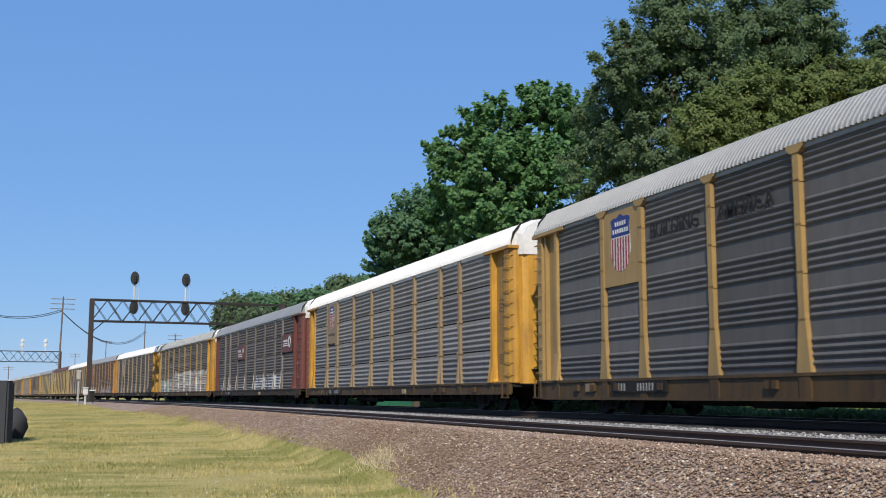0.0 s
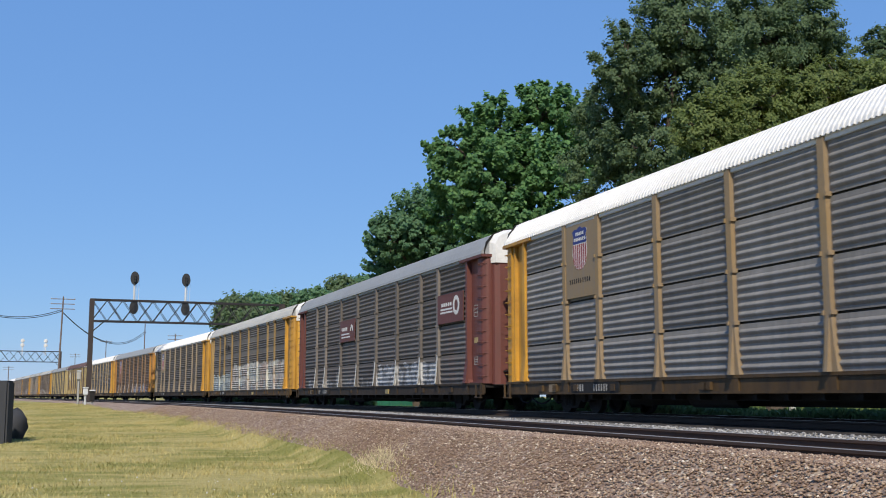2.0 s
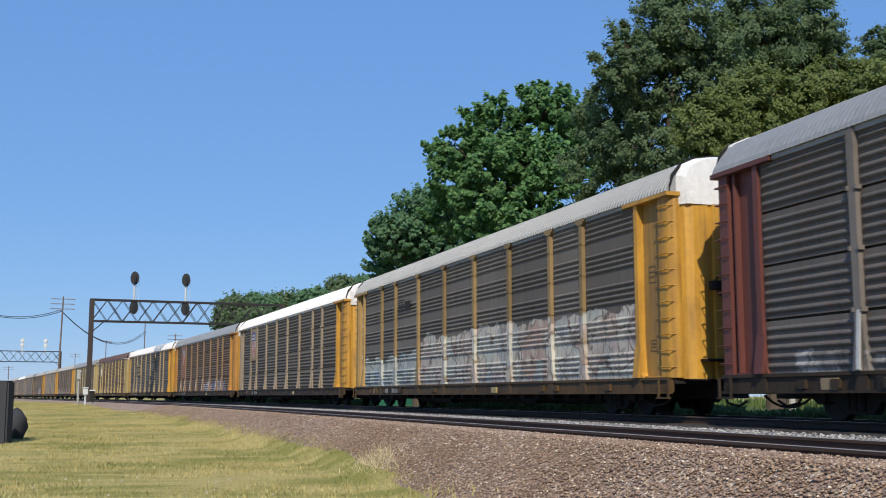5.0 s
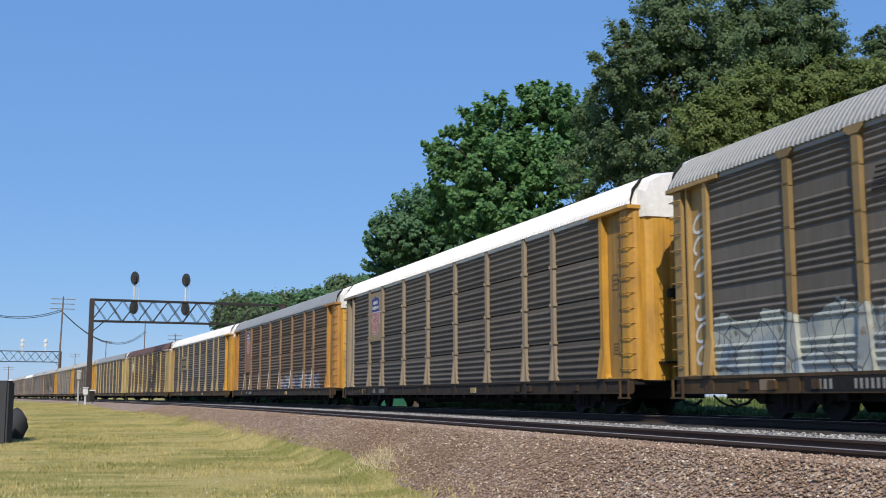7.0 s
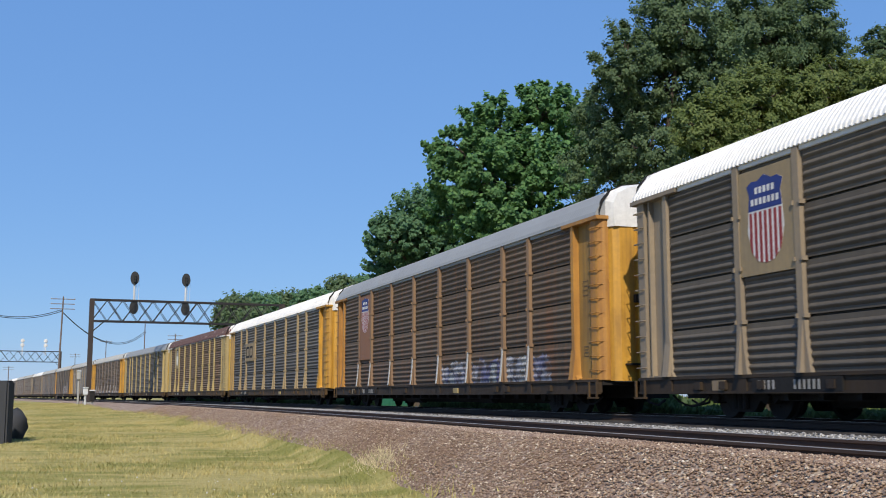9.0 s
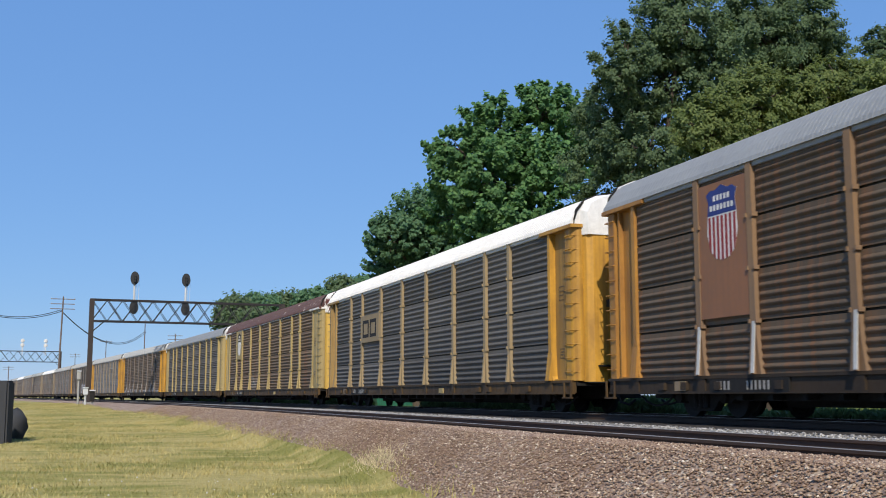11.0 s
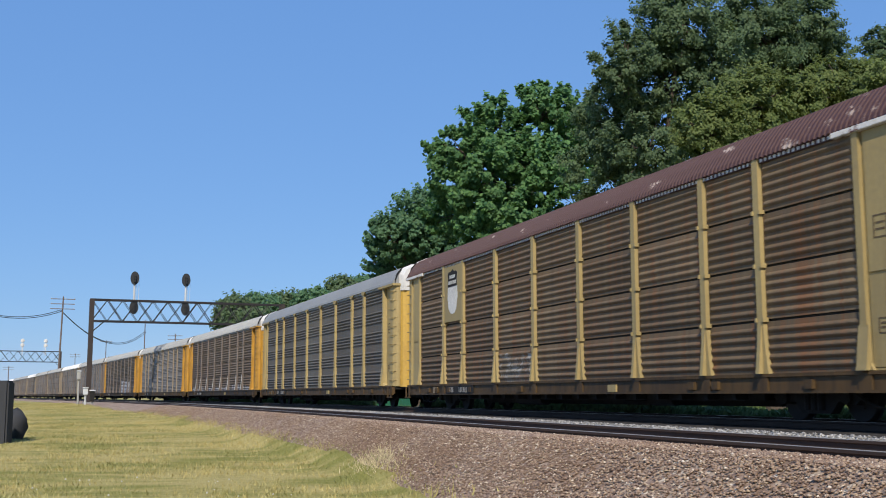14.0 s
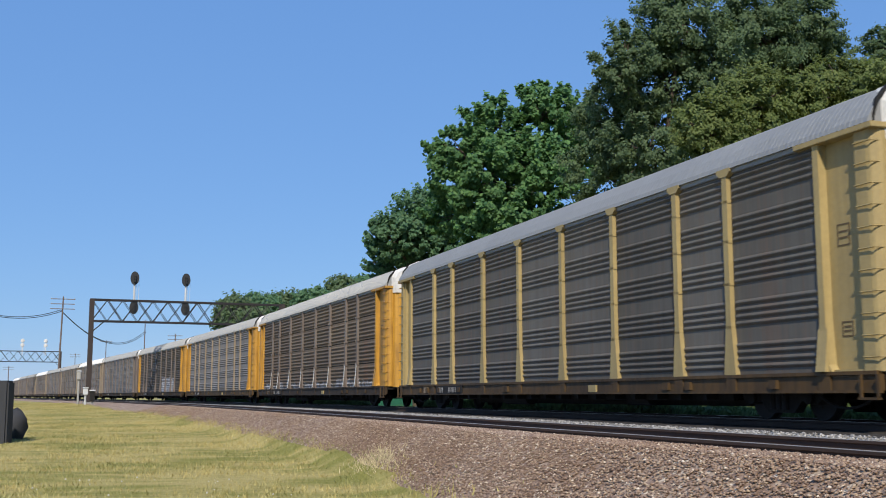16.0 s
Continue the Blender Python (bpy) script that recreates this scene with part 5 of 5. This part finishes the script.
# ---------------------------------------------------------------- trees
def make_tree(label, base, lobes, leaf, count, size, seed, trunk=0.28, shape="soft"):
    """lobes: centre and radii of the crown's masses, in metres."""
    rng = np.random.default_rng(seed)
    rnd = random.Random(seed)
    tree = empty("tree", pose(*base))
    tagged(tree, label, "tree", "trees beyond the tracks")
    b = Vector(base)
    wood = Shape()
    tops = [Vector(l[:3]) - b for l in lobes]
    fork = Vector((sum(t.x for t in tops) / len(tops) * 0.4, sum(t.y for t in tops) / len(tops) * 0.4, min(t.z for t in tops) * 0.7))
    wood.tube((0, 0, -0.3), fork * 0.5, trunk * 1.3, trunk, 10)
    wood.tube(fork * 0.5, fork, trunk, trunk * 0.8, 10)
    subs = []
    weights = np.array([l[3] * l[5] for l in lobes])
    weights = weights / weights.sum()
    for (lx, ly, lz, rx, ry, rz), wt in zip(lobes, weights):
        c = Vector((lx, ly, lz)) - b
        elbow = fork.lerp(c, 0.5) + Vector((rnd.uniform(-0.5, 0.5), rnd.uniform(-0.5, 0.5), rnd.uniform(0, 0.6)))
        wood.tube(fork, elbow, trunk * 0.6, trunk * 0.38, 7)
        wood.tube(elbow, c, trunk * 0.38, trunk * 0.2, 6)
        n = max(24, int(900 * wt))
        for q in range(n):
            d = Vector((rnd.gauss(0, 1), rnd.gauss(0, 1), rnd.gauss(0.1, 1))).normalized()
            r = rnd.uniform(0.05, 1.0) ** 0.42 * (1.0 + 0.14 * noise.noise((d.x * 2.2 + seed, d.y * 2.2, d.z * 2.2)))
            p = c + Vector((d.x * rx * r, d.y * ry * r, d.z * rz * r))
            rad = rnd.uniform(0.06, 0.19) * min(rx, rz)
            subs.append((p, rad, d))
            if q % 8 == 0:
                wood.tube(c, p, trunk * 0.12, trunk * 0.04, 5)
    part("trunk", wood.mesh("trunk"), BARK, tree)
    per = count // len(subs)
    P, D = [], []
    for p, rad, d in subs:
        k = per if rnd.random() < 0.8 else per // 3
        q = rng.normal(0, 0.52, (k, 3)) * rad
        along = (rng.uniform(-0.3, 1.3, (k, 1)) ** 1.0) * rad
        tip = np.array(d) * (1.2 if shape == "maple" else 1.0) + np.array([0, 0, 0.9 if shape == "maple" else 0.35])
        q = q * (np.array([0.75, 0.75, 0.45]) if shape == "maple" else np.array([1.1, 1.1, 0.9])) + along * tip
        P.append(q + np.array(p))
        D.append(np.array(d) * 0.7 + np.array([0, -0.55, 0.45]) + rng.normal(0, 0.42, (k, 3)))
    P, D = np.concatenate(P), np.concatenate(D)
    D /= np.linalg.norm(D, axis=1)[:, None] + 1e-6
    n = len(P)
    side = np.cross(D, rng.normal(0, 1, (n, 3)))
    side /= np.linalg.norm(side, axis=1)[:, None] + 1e-6
    up = np.cross(D, side)
    sz = rng.uniform(0.6, 1.3, (n, 1)) * size
    w = 0.55 if shape == "soft" else 0.7
    v = np.stack([P - up * sz, P + side * sz * w + D * sz * 0.15, P + up * sz, P - side * sz * w + D * sz * 0.15], 1)
    crown = big_mesh("crown", v.reshape(-1, 3), np.arange(n * 4).reshape(-1, 4), leaf)
    crown.parent = tree


def lobes_at(d, rows, deep=0.8):
    """Crown masses from their place in the view (pixels of a 1568 wide picture) at d metres."""
    out = []
    k = 2 * math.tan(radians(21.95)) * d / 1568
    for i, (px, py, rx, ry) in enumerate(rows):
        x, y, z = ray((px - 784) / 1568, (441 - py) / 1568, d + ((i * 37) % 7 - 3) * 0.5)
        out.append((x, y, z, rx * k, max(rx, ry) * k * deep, ry * k))
    return out


def build_trees():
    def foot(d, px, z=-0.45):
        x, y, _ = ray((px - 784) / 1568, -0.165, d)
        return (x, y, z)
    make_tree("tall dark green tree with an open crown", foot(47, 1190), lobes_at(47, [(1110, 115, 58, 75), (1205, 40, 80, 90), (1180, 150, 95, 90), (1090, 215, 72, 80), (1150, 270, 100, 70), (1270, 140, 55, 110), (1060, 300, 70, 60)]), LEAF_DARK, 150000, 0.078, 1)
    make_tree("tall dark green tree behind the train", foot(54, 1400), lobes_at(54, [(1340, 60, 75, 95), (1420, 50, 62, 75), (1460, 110, 50, 65), (1380, 150, 90, 80)]), LEAF_DARK, 100000, 0.082, 2)
    make_tree("olive green tree with feathery foliage", foot(38, 1370), lobes_at(38, [(1255, 235, 62, 62), (1330, 190, 75, 65), (1410, 185, 80, 60), (1490, 150, 80, 55), (1300, 270, 90, 60), (1560, 170, 70, 70)]), LEAF_OLIVE, 130000, 0.062, 3)
    make_tree("dark green tree top beyond the others", foot(50, 1600), lobes_at(50, [(1560, 95, 38, 42), (1630, 110, 70, 80), (1580, 180, 70, 70)]), LEAF_DARK, 45000, 0.08, 4)
    make_tree("bright green maple with pointed leaf tufts", foot(62, 920), lobes_at(62, [(815, 265, 55, 42), (870, 225, 60, 48), (960, 205, 62, 50), (1005, 240, 60, 80), (860, 320, 95, 75), (950, 320, 100, 80), (820, 380, 70, 55), (900, 400, 100, 60)]), LEAF_BRIGHT, 130000, 0.13, 5, 0.32, "maple")
    make_tree("dark blue-green tree beyond the train", foot(76, 740), lobes_at(76, [(700, 425, 50, 42), (745, 395, 52, 50), (770, 440, 60, 55), (690, 465, 45, 35)]), LEAF_BLUE, 56000, 0.125, 6, 0.3, "maple")
    rows = [(415, 555, 32, 32), (460, 545, 40, 26), (510, 540, 45, 24), (560, 535, 45, 22), (605, 515, 30, 24), (640, 520, 36, 30), (440, 575, 50, 30), (690, 520, 50, 35)]
    for i, r in enumerate(rows):
        d = 150 + (i % 3) * 12
        make_tree("distant dark green tree in a row", foot(d, r[0]), lobes_at(d, [(r[0], r[1], r[2], r[3]), (r[0] - 14, r[1] + 12, r[2] * 0.8, r[3] * 0.8)]), LEAF_BLUE if i % 2 else LEAF_DARK, 9000, 0.25, 20 + i, 0.3)


# ---------------------------------------------------------------- small things
def build_small():
    # dark block beside the lawn
    b = empty("stone_block", pose(-12.13, 30.2, -0.85, 0, 0, 8))
    tagged(b, "dark charcoal block standing on the lawn", "block")
    sh = Shape().box(-0.7, 0.36, -0.35, 0.35, -0.1, 1.72)
    part("block", sh.mesh("block", 0.05), CHARCOAL, b)
    # small dark rounded lump behind the block
    rock = Shape()
    rings = []
    for i in range(7):
        a = i / 6 * math.pi
        r = 0.30 * math.sin(a) + 0.01
        rings.append([(r * math.cos(q * 0.628) * (1 + 0.25 * math.sin(q * 2.1 + i * 1.7)), r * math.sin(q * 0.628) * (1 + 0.3 * math.sin(q * 1.3 + i)), 0.42 - 0.50 * math.cos(a) + 0.05 * math.sin(q * 1.9 + i)) for q in range(10)])
    g = part("boulder", rock.sweep(rings).mesh("boulder", 0.0, True), CHARCOAL, at=pose(-12.42, 32.4, -0.84))
    tagged(g, "small dark rounded lump beside the block", "boulder")
    # line-side boxes near the bridge's foot
    for px, d, w, h, z0, mat, label in ((-0.4037, 92.0, 0.40, 0.55, 0.85, SILVER, "silver relay box on a white post"), (-0.412, 97.0, 0.34, 0.7, 2.2, CONCRETE, "grey relay case on a post"), (-0.396, 96.0, 0.42, 0.9, 0.3, BLACK_STEEL, "dark line-side cabinet with a white top")):
        x, y, _ = ray(px, -0.166, d)
        g = empty("relay_box", pose(x, y, -0.3, 0, 0, 18))
        tagged(g, label, "relay box", "relay boxes beside the track")
        part("post", Shape().tube((0, 0, -0.2), (0, 0, z0 + 0.1), 0.09, sides=8), SILVER if mat is SILVER else CONCRETE, g)
        part("case", Shape().box(-w / 2, w / 2, -0.25, 0.25, z0, z0 + h).mesh("case", 0.04), mat, g)
        part("lid", Shape().box(-w / 2 - 0.05, w / 2 + 0.05, -0.3, 0.3, z0 + h, z0 + h + 0.1).mesh("lid", 0.03), SILVER, g)
    # beyond the train
    x, y, _ = ray(-0.05, -0.166, 78)
    g = empty("dumpster", pose(x, y, -0.45, 0, 0, 15))
    tagged(g, "green steel dumpster on the grass", "dumpster")
    part("bin", Shape().sweep([[(-1.7, -0.9, 0.1), (1.7, -0.9, 0.1), (1.7, 0.9, 0.1), (-1.7, 0.9, 0.1)], [(-1.9, -1.0, 1.4), (1.9, -1.0, 1.4), (1.9, 1.0, 1.4), (-1.9, 1.0, 1.4)]]).mesh("bin", 0.03), GREEN_BOX, g)
    for i in range(5):
        part("rib", Shape().box(-1.6 + i * 0.78, -1.5 + i * 0.78, -1.03, -0.9, 0.15, 1.3), GREEN_BOX, g)
    x, y, _ = ray(0.31, -0.166, 40)
    part_box = Shape().box(-0.9, 0.9, -0.4, 0.4, 0, 0.45).mesh("barrier", 0.05)
    g = part("concrete_barrier", part_box, CONCRETE, at=pose(x, y, -0.45, 0, 0, 20))
    tagged(g, "pale concrete barrier block on the grass", "barrier")
    x, y, _ = ray(0.394, -0.166, 36)
    g = part("fence_post", Shape().tube((0, 0, -0.2), (0, 0, 1.1), 0.11, sides=8), CONCRETE, at=pose(x, y, -0.4))
    tagged(g, "short grey post in the far grass", "post")


build_ground()
build_ballast()
build_strip("ballast_ridge", (-5.5, -5.25, -4.95, -4.6, -4.25, -3.9, -3.6), 0.105, GREY_BALLAST, "pale grey crushed stone heaped between the tracks")
# near-black ballast from beside the train's track to its far side
build_strip("oily_ballast", (-4.25, -4.0, -3.5, -2.8, -2.0, -1.2, -0.4, 0.4, 1.2, 1.65), 0.025, BLACK_BALLAST, "black ballast strip under the train")
build_bridges()
build_poles()
build_trees()
build_small()
build_train()
build_scrawl()
build_end_marks()
build_door_ribs()
build_tuft()
rng0 = np.random.default_rng(11)
near_s = -14 + 34 * rng0.uniform(0, 1, 90000)
build_stones("ballast_stones", np.concatenate([near_s, rng0.uniform(20, 62, 30000)]), np.concatenate([rng0.uniform(-10.2, -7.3, 90000), rng0.uniform(-9.9, -7.3, 30000)]), 0.012, 0.029, STONES, "loose pink, brown and grey broken stones", 3)
build_stones("grey_ballast_stones", rng0.uniform(-25, 60, 9000), rng0.uniform(-5.2, -3.95, 9000), 0.02, 0.042, GREY_STONES, "loose pale grey broken stones", 4, 0.105)
build_blades()
build_weeds()
build_long_grass()
build_clover()
build_track(0.0, 0.0, "railway track carrying the train")
build_track(NEAR_TRACK, 0.02, "empty railway track on brown ballast")
motions()
